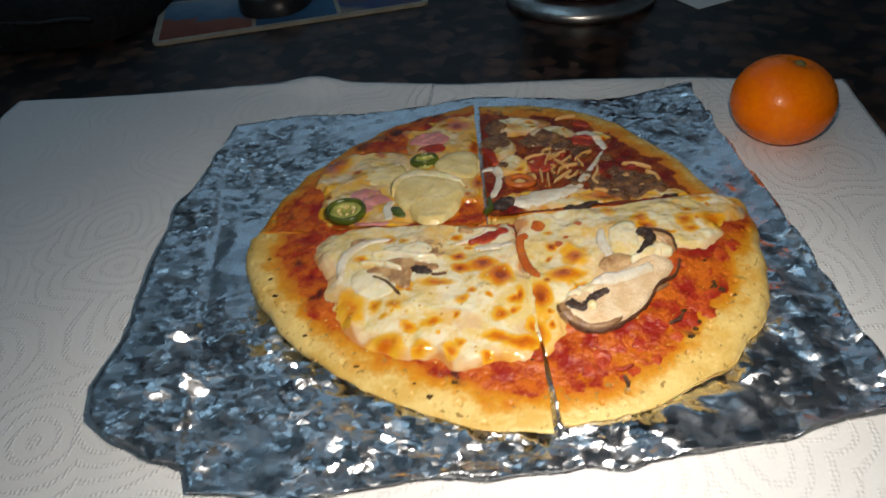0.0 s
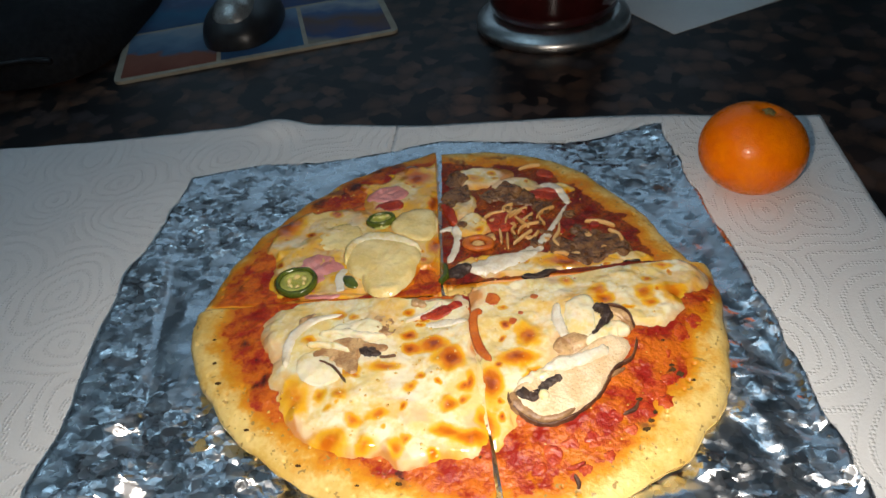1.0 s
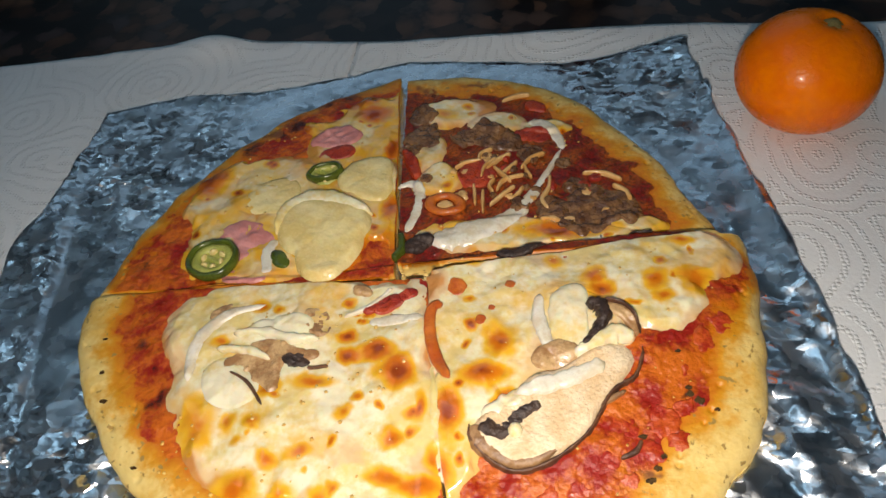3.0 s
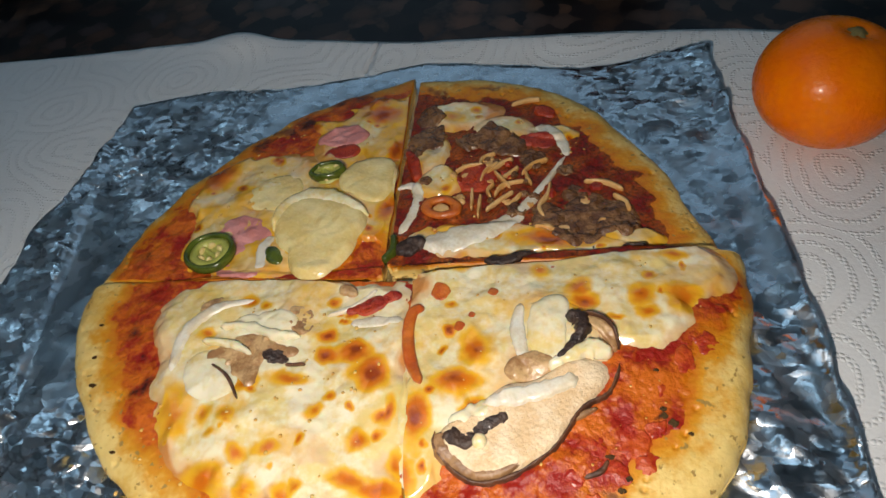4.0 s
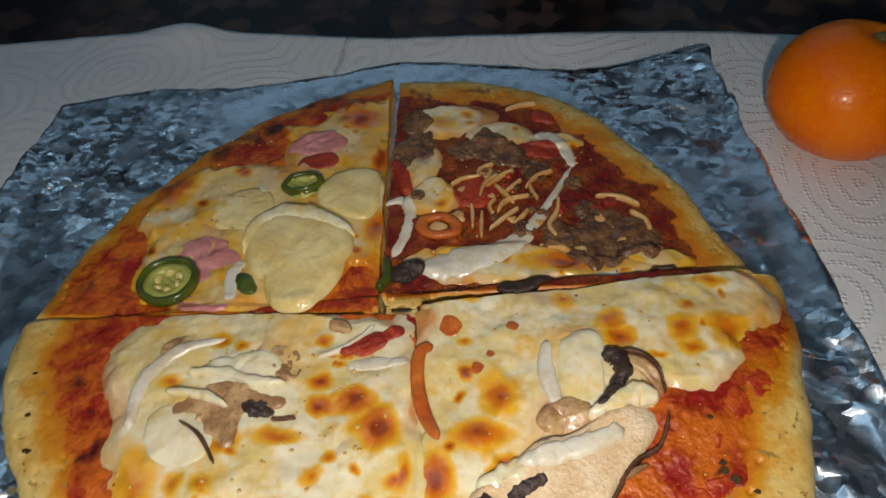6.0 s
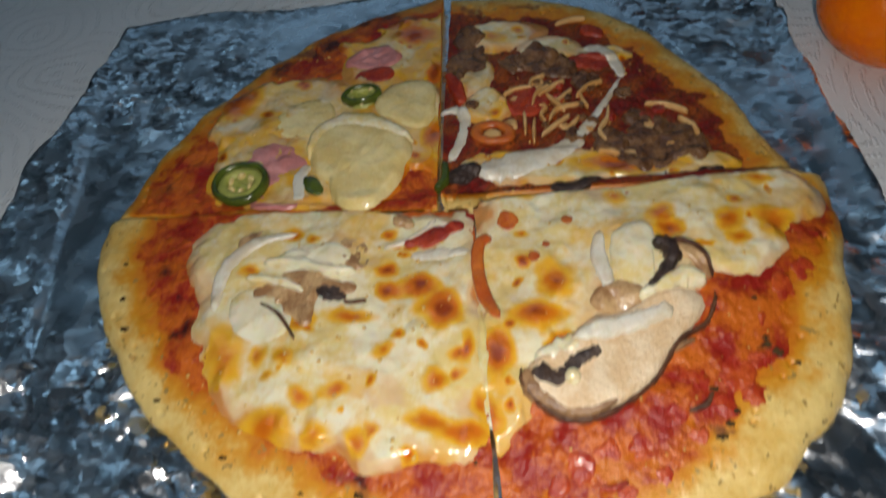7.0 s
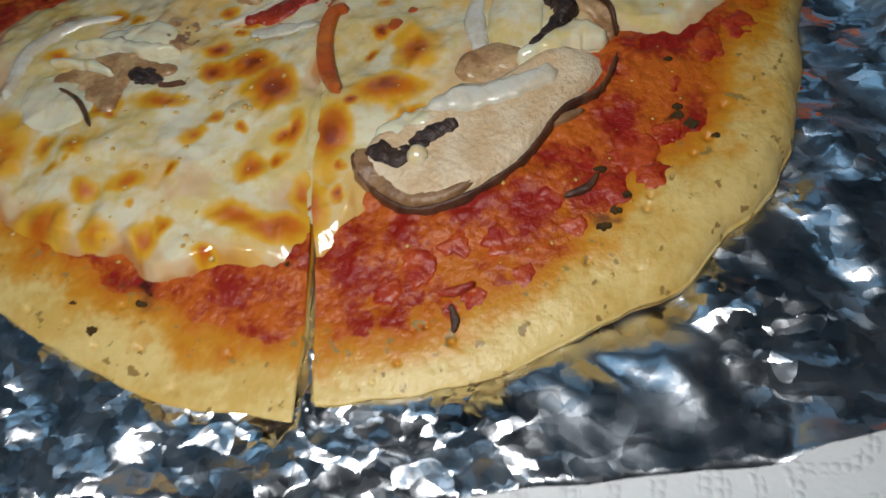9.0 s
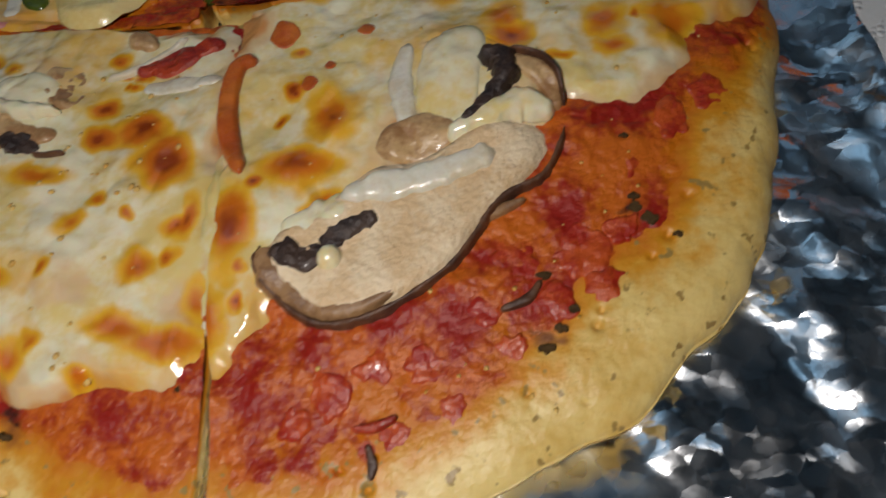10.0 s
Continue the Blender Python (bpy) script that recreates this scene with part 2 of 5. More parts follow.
def foil_material():
    """Bright metal sheet, crumpled into small flat mirrors that tilt at random; the attribute says how strongly."""
    m = bpy.data.materials.new("kitchen_foil")
    m.use_nodes = True
    n, link = m.node_tree.nodes, m.node_tree.links.new
    p = n["Principled BSDF"]
    tc = n.new("ShaderNodeTexCoord")
    drift = n.new("ShaderNodeTexNoise")
    drift.inputs["Scale"].default_value, drift.inputs["Detail"].default_value = 130, 2
    link(tc.outputs["Object"], drift.inputs["Vector"])
    bent = n.new("ShaderNodeMix")
    bent.data_type = "VECTOR"
    bent.inputs["Factor"].default_value = 0.006
    link(tc.outputs["Object"], bent.inputs[4]), link(drift.outputs["Color"], bent.inputs[5])

    def vec(op, a, b):
        v = n.new("ShaderNodeVectorMath")
        v.operation = op
        for sock, val in zip(v.inputs, (a, b)):
            if isinstance(val, tuple):
                sock.default_value = val
            elif val is not None:
                link(val, sock)
        return v.outputs[0]

    def tilted(scale, stretch, turn, amount):
        mp = n.new("ShaderNodeMapping")
        mp.inputs["Rotation"].default_value = (0, 0, turn)
        mp.inputs["Scale"].default_value = (1.0, stretch, 0.3)
        link(bent.outputs[1], mp.inputs["Vector"])
        v = n.new("ShaderNodeTexVoronoi")
        v.inputs["Scale"].default_value = scale
        link(mp.outputs[0], v.inputs["Vector"])
        return vec("MULTIPLY", vec("SUBTRACT", v.outputs["Color"], (0.5, 0.5, 0.5)), (amount, amount, 0.0))

    tilt = vec("ADD", vec("ADD", tilted(95, 1.9, 0.25, 0.55), tilted(190, 1.7, -0.5, 0.52)), tilted(400, 1.5, 0.9, 0.18))
    at = n.new("ShaderNodeAttribute")
    at.attribute_name = "crumple"
    grow = n.new("ShaderNodeVectorMath")
    grow.operation = "SCALE"
    link(tilt, grow.inputs[0]), link(at.outputs["Fac"], grow.inputs["Scale"])
    fine = n.new("ShaderNodeTexNoise")
    fine.inputs["Scale"].default_value, fine.inputs["Detail"].default_value = 300, 4
    link(tc.outputs["Object"], fine.inputs["Vector"])
    bu = n.new("ShaderNodeBump")
    bu.inputs["Strength"].default_value, bu.inputs["Distance"].default_value = 1.0, 0.00007
    link(fine.outputs["Fac"], bu.inputs["Height"])
    link(vec("NORMALIZE", vec("ADD", bu.outputs[0], grow.outputs[0]), None), p.inputs["Normal"])
    c = n.new("ShaderNodeMix")
    c.data_type = "RGBA"
    link(fine.outputs["Fac"], c.inputs["Factor"])
    c.inputs[6].default_value, c.inputs[7].default_value = (0.87, 0.88, 0.90, 1), (0.80, 0.81, 0.84, 1)
    link(c.outputs[2], p.inputs["Base Color"])
    r = n.new("ShaderNodeMapRange")
    r.inputs["From Min"].default_value, r.inputs["From Max"].default_value = 0.3, 0.7
    r.inputs["To Min"].default_value, r.inputs["To Max"].default_value = 0.16, 0.38
    link(drift.outputs["Fac"], r.inputs["Value"])
    link(r.outputs[0], p.inputs["Roughness"])
    p.inputs["Metallic"].default_value = 1.0
    return m


GRANITE, TISSUE, FOIL = granite(), towel_material(), foil_material()
PHOTO_ROCK = photo_material("red_rock_print", ((0.0, (0.28, 0.07, 0.04)), (0.36, (0.38, 0.13, 0.08)), (0.44, (0.10, 0.20, 0.34)), (0.7, (0.22, 0.36, 0.50)), (1.0, (0.55, 0.55, 0.55))), 45)
PHOTO_SEA = photo_material("blue_sea_print", ((0.0, (0.05, 0.11, 0.24)), (0.4, (0.05, 0.20, 0.36)), (0.6, (0.10, 0.16, 0.30)), (1.0, (0.25, 0.42, 0.62))), 40)
PHOTO_COAST = photo_material("coast_print", ((0.0, (0.40, 0.36, 0.28)), (0.16, (0.06, 0.12, 0.30)), (0.42, (0.22, 0.14, 0.11)), (0.62, (0.09, 0.18, 0.38)), (0.8, (0.50, 0.55, 0.58)), (1.0, (0.10, 0.22, 0.46))), 30)

# ---- building ----
BASE = {}


def thing(name, at, label, category, group="", kind=""):
    ob = new(name)
    ob.location = at
    ob.empty_display_size = 0.01
    BASE[ob.name] = Vector(at)
    return tagged(ob, label, category, group, kind)


def attach(name, mesh, mat, parent=None, label="", smooth=True):
    """A mesh in world places becomes an object; under a parent, its places count from the parent's base."""
    ob = new(name, mesh)
    mesh.materials.append(mat)
    if smooth:
        mesh.polygons.foreach_set("use_smooth", [True] * len(mesh.polygons))
    if parent:
        base = BASE[parent.name]
        mesh.transform(Matrix.Translation(-base))
        ob.parent = parent
        BASE[ob.name] = base
    else:
        BASE[ob.name] = Vector((0, 0, 0))
    return tagged(ob, label)


def part(name, bm, mat, parent, label="", smooth=True):
    me = bpy.data.meshes.new(name)
    bm.normal_update()
    bm.to_mesh(me)
    bm.free()
    return attach(name, me, mat, parent, label, smooth)


def arrays(name, verts, faces, mat, parent, label="", smooth=True, attrs=None):
    me = bpy.data.meshes.new(name)
    me.from_pydata([tuple(v) for v in verts], [], [tuple(f) for f in faces])
    for key, values in (attrs or {}).items():
        me.attributes.new(key, "FLOAT", "POINT").data.foreach_set("value", np.asarray(values, dtype=np.float32))
    me.update()
    return attach(name, me, mat, parent, label, smooth)


def box(bm, x0, y0, z0, x1, y1, z1, bevel=0.0, m=None):
    r = bmesh.ops.create_cube(bm, size=1.0, matrix=(m or Matrix()) @ Matrix.Translation(((x0 + x1) / 2, (y0 + y1) / 2, (z0 + z1) / 2)) @ Matrix.Diagonal((x1 - x0, y1 - y0, z1 - z0, 1)))
    if bevel:
        edges = list({e for v in r["verts"] for e in v.link_edges})
        bmesh.ops.bevel(bm, geom=edges, offset=bevel, segments=3, profile=0.5, affect="EDGES")
    return bm


def hashed(i, j, seed):
    h = np.sin(i * 127.1 + j * 311.7 + seed * 74.7) * 43758.5453
    return h - np.floor(h)


def vnoise(x, y, seed=0):
    i, j = np.floor(x), np.floor(y)
    u, v = x - i, y - j
    u, v = u * u * (3 - 2 * u), v * v * (3 - 2 * v)
    return ((hashed(i, j, seed) * (1 - u) + hashed(i + 1, j, seed) * u) * (1 - v)
            + (hashed(i, j + 1, seed) * (1 - u) + hashed(i + 1, j + 1, seed) * u) * v) * 2 - 1


def fbm(x, y, size, seed=0, octaves=4):
    """Noise from -1 to 1 whose largest lumps are about size metres across."""
    tot, amp = 0.0, 0.55
    for k in range(octaves):
        tot = tot + amp * vnoise(x / size * 2 ** k + 13.7 * k, y / size * 2 ** k + 5.1 * k, seed + k)
        amp *= 0.5
    return tot


def lobes(x, y, items, rough=0.3, size=0.008, seed=0):
    """The greatest of many soft ellipses (cx, cy, rx, ry), 1 at a middle and 0 at an edge, with a ragged outline."""
    wx = x + 0.004 * rough * fbm(x, y, size, seed + 20) * 3
    wy = y + 0.004 * rough * fbm(x, y, size, seed + 30) * 3
    out = np.full(np.shape(x), -9.0)
    for cx, cy, rx, ry in items:
        out = np.maximum(out, 1 - np.sqrt(((wx - cx) / rx) ** 2 + ((wy - cy) / ry) ** 2))
    return out + rough * 0.5 * fbm(x, y, size, seed)


# ---- the room ----
def slab(name, x0, y0, z0, x1, y1, z1, mat, label, category, bevel=0.0):
    bm = box(bmesh.new(), x0, y0, z0, x1, y1, z1, bevel)
    ob = part(name, bm, mat, None, label, False)
    return tagged(ob, label, category, kind="structure")


slab("floor", -2.0, -2.0, -1.0, 2.0, 2.0, -0.92, BOARD, "brown boarded floor of a dim kitchen", "floor")
slab("ceiling", -2.12, -2.12, 1.7, 2.12, 2.24, 1.8, WALL, "plain painted ceiling of a dim kitchen", "ceiling")
slab("wall_south", -2.0, -2.12, -1.0, 2.0, -2.0, 1.7, WALL, "plain grey painted kitchen wall", "wall")
slab("wall_west", -2.12, -2.12, -1.0, -2.0, 2.24, 1.7, WALL, "plain grey painted kitchen wall", "wall")
slab("wall_east", 2.0, -2.12, -1.0, 2.12, 2.24, 1.7, WALL, "plain grey painted kitchen wall", "wall")


# the opening is added, unseen, to seat the cool fill lamp
def wall_with_lamp_opening():
    bm = bmesh.new()
    for b in ((-2.0, 2.0, -1.0, 2.0, 2.12, 0.55), (-2.0, 2.0, 0.55, -1.25, 2.12, 1.7), (0.75, 2.0, 0.55, 2.0, 2.12, 1.7)):
        box(bm, *b)
    ob = part("wall_north", bm, WALL, None, "", False)
    tagged(ob, "grey painted kitchen wall with an added wide opening for a cool fill lamp", "wall", kind="structure")


wall_with_lamp_opening()
slab("countertop", -1.2, -0.3, -0.03, 1.2, 1.0, 0.0, GRANITE, "polished dark brown granite countertop with black flecks", "countertop", 0.004)
slab("counter_base", -1.15, -0.2, -0.92, 1.15, 0.95, -0.03, WOOD, "dark wooden base under the granite countertop", "counter")

# made-up fixture, out of view, that carries the added ceiling lamp
fill_trough = thing("fill_trough", (-0.72, 0.15, 1.2), "slim white trough holding the added, unseen ceiling fill light", "lamp")
part("trough", box(bmesh.new(), -0.77, -0.43, 1.2, -0.67, 0.73, 1.225, 0.004), WALL, fill_trough, smooth=False)
for y in (-0.35, 0.64):
    part("stem", box(bmesh.new(), -0.785, y, 1.21, -0.775, y + 0.01, 1.7), WALL, fill_trough, smooth=False)

# ---- paper towel ----
TOWEL_X0, TOWEL_X1, TOWEL_Y0, TOWEL_Y1, TEAR = -0.325, 0.282, 0.04, 0.516, -0.004


def towel_height(x, y):
    h = 0.0012 + 0.0007 * (1 + fbm(x, y, 0.09, 3))
    h = h + 0.0045 * np.exp(-((x + 0.094) / 0.020) ** 2 - ((y - 0.517) / 0.014) ** 2)
    return h + 0.0015 * np.exp(-((y - 0.515) / 0.012) ** 2) * (1 + fbm(x, y, 0.05, 8))


def towel_sheet(parent, x0, x1):
    nx, ny = int((x1 - x0) / 0.0028), int((TOWEL_Y1 - TOWEL_Y0) / 0.0028)
    u, v = np.meshgrid(np.linspace(0, 1, nx), np.linspace(0, 1, ny), indexing="ij")
    x, y = x0 + (x1 - x0) * u, TOWEL_Y0 + (TOWEL_Y1 - TOWEL_Y0) * v
    y = y + v ** 6 * (0.004 * fbm(x, y * 0, 0.11, 5) + 0.0025 * np.exp(-((x + 0.094) / 0.018) ** 2) + 0.010 * (x - 0.0) * (x > 0) - 0.105 * (-x - 0.1) * (x < -0.1) + 0.006 * np.exp(-((x - 0.16) / 0.06) ** 2))
    if x1 > 0.1:
        x = x + u ** 8 * (0.0015 * fbm(x * 0, y, 0.03, 6) - 0.035 * (y - 0.45))
    else:
        x = x + (1 - u) ** 8 * (0.002 * fbm(x * 0, y, 0.03, 7) - 0.03 * (y - 0.49))
    top = np.stack([x, y, towel_height(x, y)], -1).reshape(-1, 3)
    idx = np.arange(nx * ny).reshape(nx, ny)
    faces = np.stack([idx[:-1, :-1], idx[1:, :-1], idx[1:, 1:], idx[:-1, 1:]], -1).reshape(-1, 4).tolist()
    ring = list(idx[:, 0]) + list(idx[-1, 1:]) + list(idx[-2::-1, -1]) + list(idx[0, -2:0:-1])
    low = top[ring].copy()
    low[:, 2] = np.maximum(low[:, 2] - 0.0009, 0.0003)
    k = len(top)
    m = len(ring)
    faces += [(ring[i], k + i, k + (i + 1) % m, ring[(i + 1) % m]) for i in range(m)]
    return arrays("sheet", np.concatenate([top, low]), faces, TISSUE, parent)


towel = thing("paper_towel", (0, 0.28, 0.0), "white embossed paper towel, two sheets, on the granite counter", "paper towel")
towel_sheet(towel, TOWEL_X0, TEAR - 0.0003)
towel_sheet(towel, TEAR + 0.0003, TOWEL_X1)
bm = bmesh.new()
for k in range(60):
    y = TOWEL_Y0 + 0.004 + k * 0.0078
    z = float(towel_height(np.array(TEAR), np.array(y)))
    box(bm, TEAR - 0.0005, y, z - 0.0004, TEAR + 0.0005, y + 0.005, z - 0.0001)
part("perforation", bm, TISSUE, towel, "torn-dash perforation between two sheets")

# ---- kitchen foil ----
FOIL_EDGE = [(-0.132, 0.449), (-0.128, 0.392), (-0.131, 0.350), (-0.126, 0.318), (-0.118, 0.278), (-0.112, 0.252), (-0.113, 0.224), (-0.104, 0.208), (-0.089, 0.198), (-0.056, 0.189),
             (-0.052, 0.180), (-0.010, 0.180), (0.029, 0.191), (0.066, 0.196), (0.115, 0.205), (0.156, 0.216), (0.199, 0.231), (0.215, 0.238), (0.216, 0.246), (0.211, 0.272),
             (0.207, 0.30), (0.202, 0.335), (0.190, 0.40), (0.173, 0.493), (0.114, 0.481), (0.032, 0.488), (-0.049, 0.462), (-0.086, 0.463)]


def inside(poly, x, y):
    hit = np.zeros(np.shape(x), bool)
    for (ax, ay), (bx, by) in zip(poly, poly[1:] + poly[:1]):
        cross = ((ay > y) != (by > y)) & (x < (bx - ax) * (y - ay) / (by - ay + 1e-12) + ax)
        hit ^= cross
    return hit


def edge_distance(poly, x, y):
    best = np.full(np.shape(x), 9.0)
    for (ax, ay), (bx, by) in zip(poly, poly[1:] + poly[:1]):
        dx, dy = bx - ax, by - ay
        t = np.clip(((x - ax) * dx + (y - ay) * dy) / (dx * dx + dy * dy), 0, 1)
        best = np.minimum(best, np.hypot(x - ax - t * dx, y - ay - t * dy))
    return best


def fold_side(x, y):
    """Metres to the left of the long fold in the foil."""
    return ((-0.056 - x) * 0.268 - (y - 0.186) * 0.081) / 0.28


def facets(x, y, size, seed, turn=0.0, long=1.0, warp=0.35):
    """Heights from -1 to 1 in flat three-cornered facets with sharp creases, about size metres across and long times that along turn."""
    c, q = math.cos(turn), math.sin(turn)
    u, v = (x * c + y * q) / (size * long), (y * c - x * q) / size
    u, v = u + warp * vnoise(u * 0.7, v * 0.7, seed + 60), v + warp * vnoise(u * 0.7, v * 0.7, seed + 70)
    a, b = u - v * 0.577, v * 1.155
    i, j = np.floor(a), np.floor(b)
    f, g = a - i, b - j
    h00, h10, h01, h11 = (hashed(i + p, j + r, seed) for p, r in ((0, 0), (1, 0), (0, 1), (1, 1)))
    low = h00 + f * (h10 - h00) + g * (h01 - h00)
    high = h11 + (1 - f) * (h01 - h11) + (1 - g) * (h10 - h11)
    return np.where(f + g < 1, low, high) * 2 - 1


def foil_zones(x, y):
    """How sharply crumpled the foil is, and how much it runs in long soft wrinkles."""
    left = np.clip(fold_side(x, y) / 0.003, 0, 1)
    front = np.clip((0.240 + 0.055 * np.clip((0.03 - x) / 0.08, 0, 1) - y) / 0.02, 0, 1) * np.clip((0.205 - x) / 0.03, 0, 1)
    corner = np.clip(1.2 - np.hypot(x + 0.09, y - 0.42) / 0.07, 0, 1)
    tip = np.clip(1.3 - np.hypot(x - 0.165, y - 0.475) / 0.05, 0, 0.8)
    crisp = np.maximum(np.maximum(left, front), np.maximum(corner, tip))
    return crisp, np.clip((x - 0.10) / 0.04, 0, 1) * np.clip((0.365 - y) / 0.05, 0, 1) * (1 - crisp), left


def foil():
    from mathutils.geometry import delaunay_2d_cdt
    rng = np.random.default_rng(7)
    rim = []
    for (ax, ay), (bx, by) in zip(FOIL_EDGE, FOIL_EDGE[1:] + FOIL_EDGE[:1]):
        steps = max(2, int(math.hypot(bx - ax, by - ay) / 0.0035))
        for k in range(steps):
            t = k / steps
            rim.append((ax + (bx - ax) * t, ay + (by - ay) * t))
    rim = [(x + 0.0016 * float(vnoise(np.array(x / 0.012), np.array(y / 0.012), 3)), y + 0.0016 * float(vnoise(np.array(x / 0.012), np.array(y / 0.012), 4))) for x, y in rim]
    # a fine uneven net, coarse under the pizza
    step = 0.0014
    gx, gy = np.meshgrid(np.arange(-0.142, 0.218, step), np.arange(0.178, 0.502, step), indexing="ij")
    x, y = (g.ravel() + rng.uniform(-0.3, 0.3, g.size) * step for g in (gx, gy))
    under = np.hypot((x - 0.055) / 0.108, (y - 0.338) / 0.105) < 1
    keep = inside(rim, x, y) & (edge_distance(FOIL_EDGE, x, y) > 0.0012) & (~under | (rng.uniform(0, 1, len(x)) < 0.02))
    pts = [Vector(p) for p in rim] + [Vector(p) for p in zip(x[keep], y[keep])]
    edges = [(i, (i + 1) % len(rim)) for i in range(len(rim))]
    vs, _, fs, _, _, _ = delaunay_2d_cdt(pts, edges, [], 1, 1e-6)
    X, Y = np.array([v.x for v in vs]), np.array([v.y for v in vs])
    crisp, soft, left = foil_zones(X, Y)
    front = np.clip((0.252 - Y) / 0.02, 0, 1)
    calm = np.clip(1 - crisp - soft, 0, 1)
    patchy = np.clip(0.70 + 1.3 * fbm(X, Y, 0.028, 77), 0.12, 1.5)
    d = edge_distance(FOIL_EDGE, X, Y)
    Z = 0.0046 + 0.0008 * fbm(X, Y, 0.06, 4, 2)
    Z += crisp * (1 - front) * patchy * (0.0012 * facets(X, Y, 0.009, 20, 0.3, 1.4) + 0.0007 * facets(X, Y, 0.0042, 21, 1.1, 1.5) + 0.0003 * facets(X, Y, 0.0021, 22, 0.2, 1.3))
    Z += crisp * front * patchy * (0.0022 * facets(X, Y, 0.009, 24, 0.12, 2.2) + 0.0011 * facets(X, Y, 0.0042, 25, -0.2, 2.0) + 0.0003 * facets(X, Y, 0.0022, 26, 0.5, 1.6))
    Z += soft * np.clip(d / 0.006, 0, 1) * (0.0024 * facets(X, Y, 0.011, 31, -0.9, 2.4) + 0.0012 * facets(X, Y, 0.005, 32, -0.5, 2.2) + 0.0003 * patchy * facets(X, Y, 0.0024, 33, -0.2, 1.6))
    Z += calm * (0.0010 * facets(X, Y, 0.020, 35, 0.4, 1.8) + 0.00025 * patchy * facets(X, Y, 0.005, 36, 0.9, 1.6))
    Z += 0.0022 * left + 0.0016 * np.exp(-d / 0.006) * (0.5 + 0.5 * fbm(X, Y, 0.03, 9))
    Z += 0.0045 * np.exp(-d / 0.004) * (X > 0.175) * (Y < 0.46)
    Z += 0.010 * np.exp(-np.hypot(X - 0.172, Y - 0.49) / 0.025)
    ringed = np.hypot(X - 0.055, Y - 0.338) / 0.124
    Z += 0.0012 * np.exp(-((ringed - 1.14) / 0.10) ** 2)
    Z = np.where(ringed < 1.03, np.minimum(Z, 0.0047), Z)
    # pushed up into the open cut at the front
    cut = X - 0.0826 + (Y - 0.235) * 0.13
    Z += 0.0045 * np.exp(-(cut / 0.0016) ** 2) * np.clip((0.252 - Y) / 0.01, 0, 1) * (Y > 0.215) * (0.7 + 0.5 * facets(X, Y, 0.004, 41))
    Z = np.maximum(Z, 0.0026)
    sheet = thing("foil_sheet", (0.04, 0.33, 0.0025), "crumpled silver kitchen foil lying on white paper towel", "foil")
    me_ob = arrays("foil", np.stack([X, Y, Z], -1), fs, FOIL, sheet, attrs={"crumple": patchy * (1.45 * crisp + 1.05 * soft + 0.18 * calm)})
    hem = me_ob.modifiers.new("thickness", "SOLIDIFY")
    hem.thickness, hem.offset = 0.00025, -1


foil()


# ---- pizza ----
def crust_height(x, y):
    """Flat at the back, sunk at the front, and heaved up where one quarter rides on its neighbour."""
    behind = np.clip((y - 0.340 - (x - 0.055) * 0.16) / 0.002, 0, 1)
    h = 0.0132 + 0.0080 * np.exp(-((x - 0.14) / 0.065) ** 2 - ((y - 0.32) / 0.05) ** 2) * (1 - 0.75 * behind)
    h = h - 0.0066 * np.clip((0.268 - y) / 0.045, 0, 1) - 0.0015 * behind
    return h + 0.0007 * fbm(x, y, 0.02, 1)


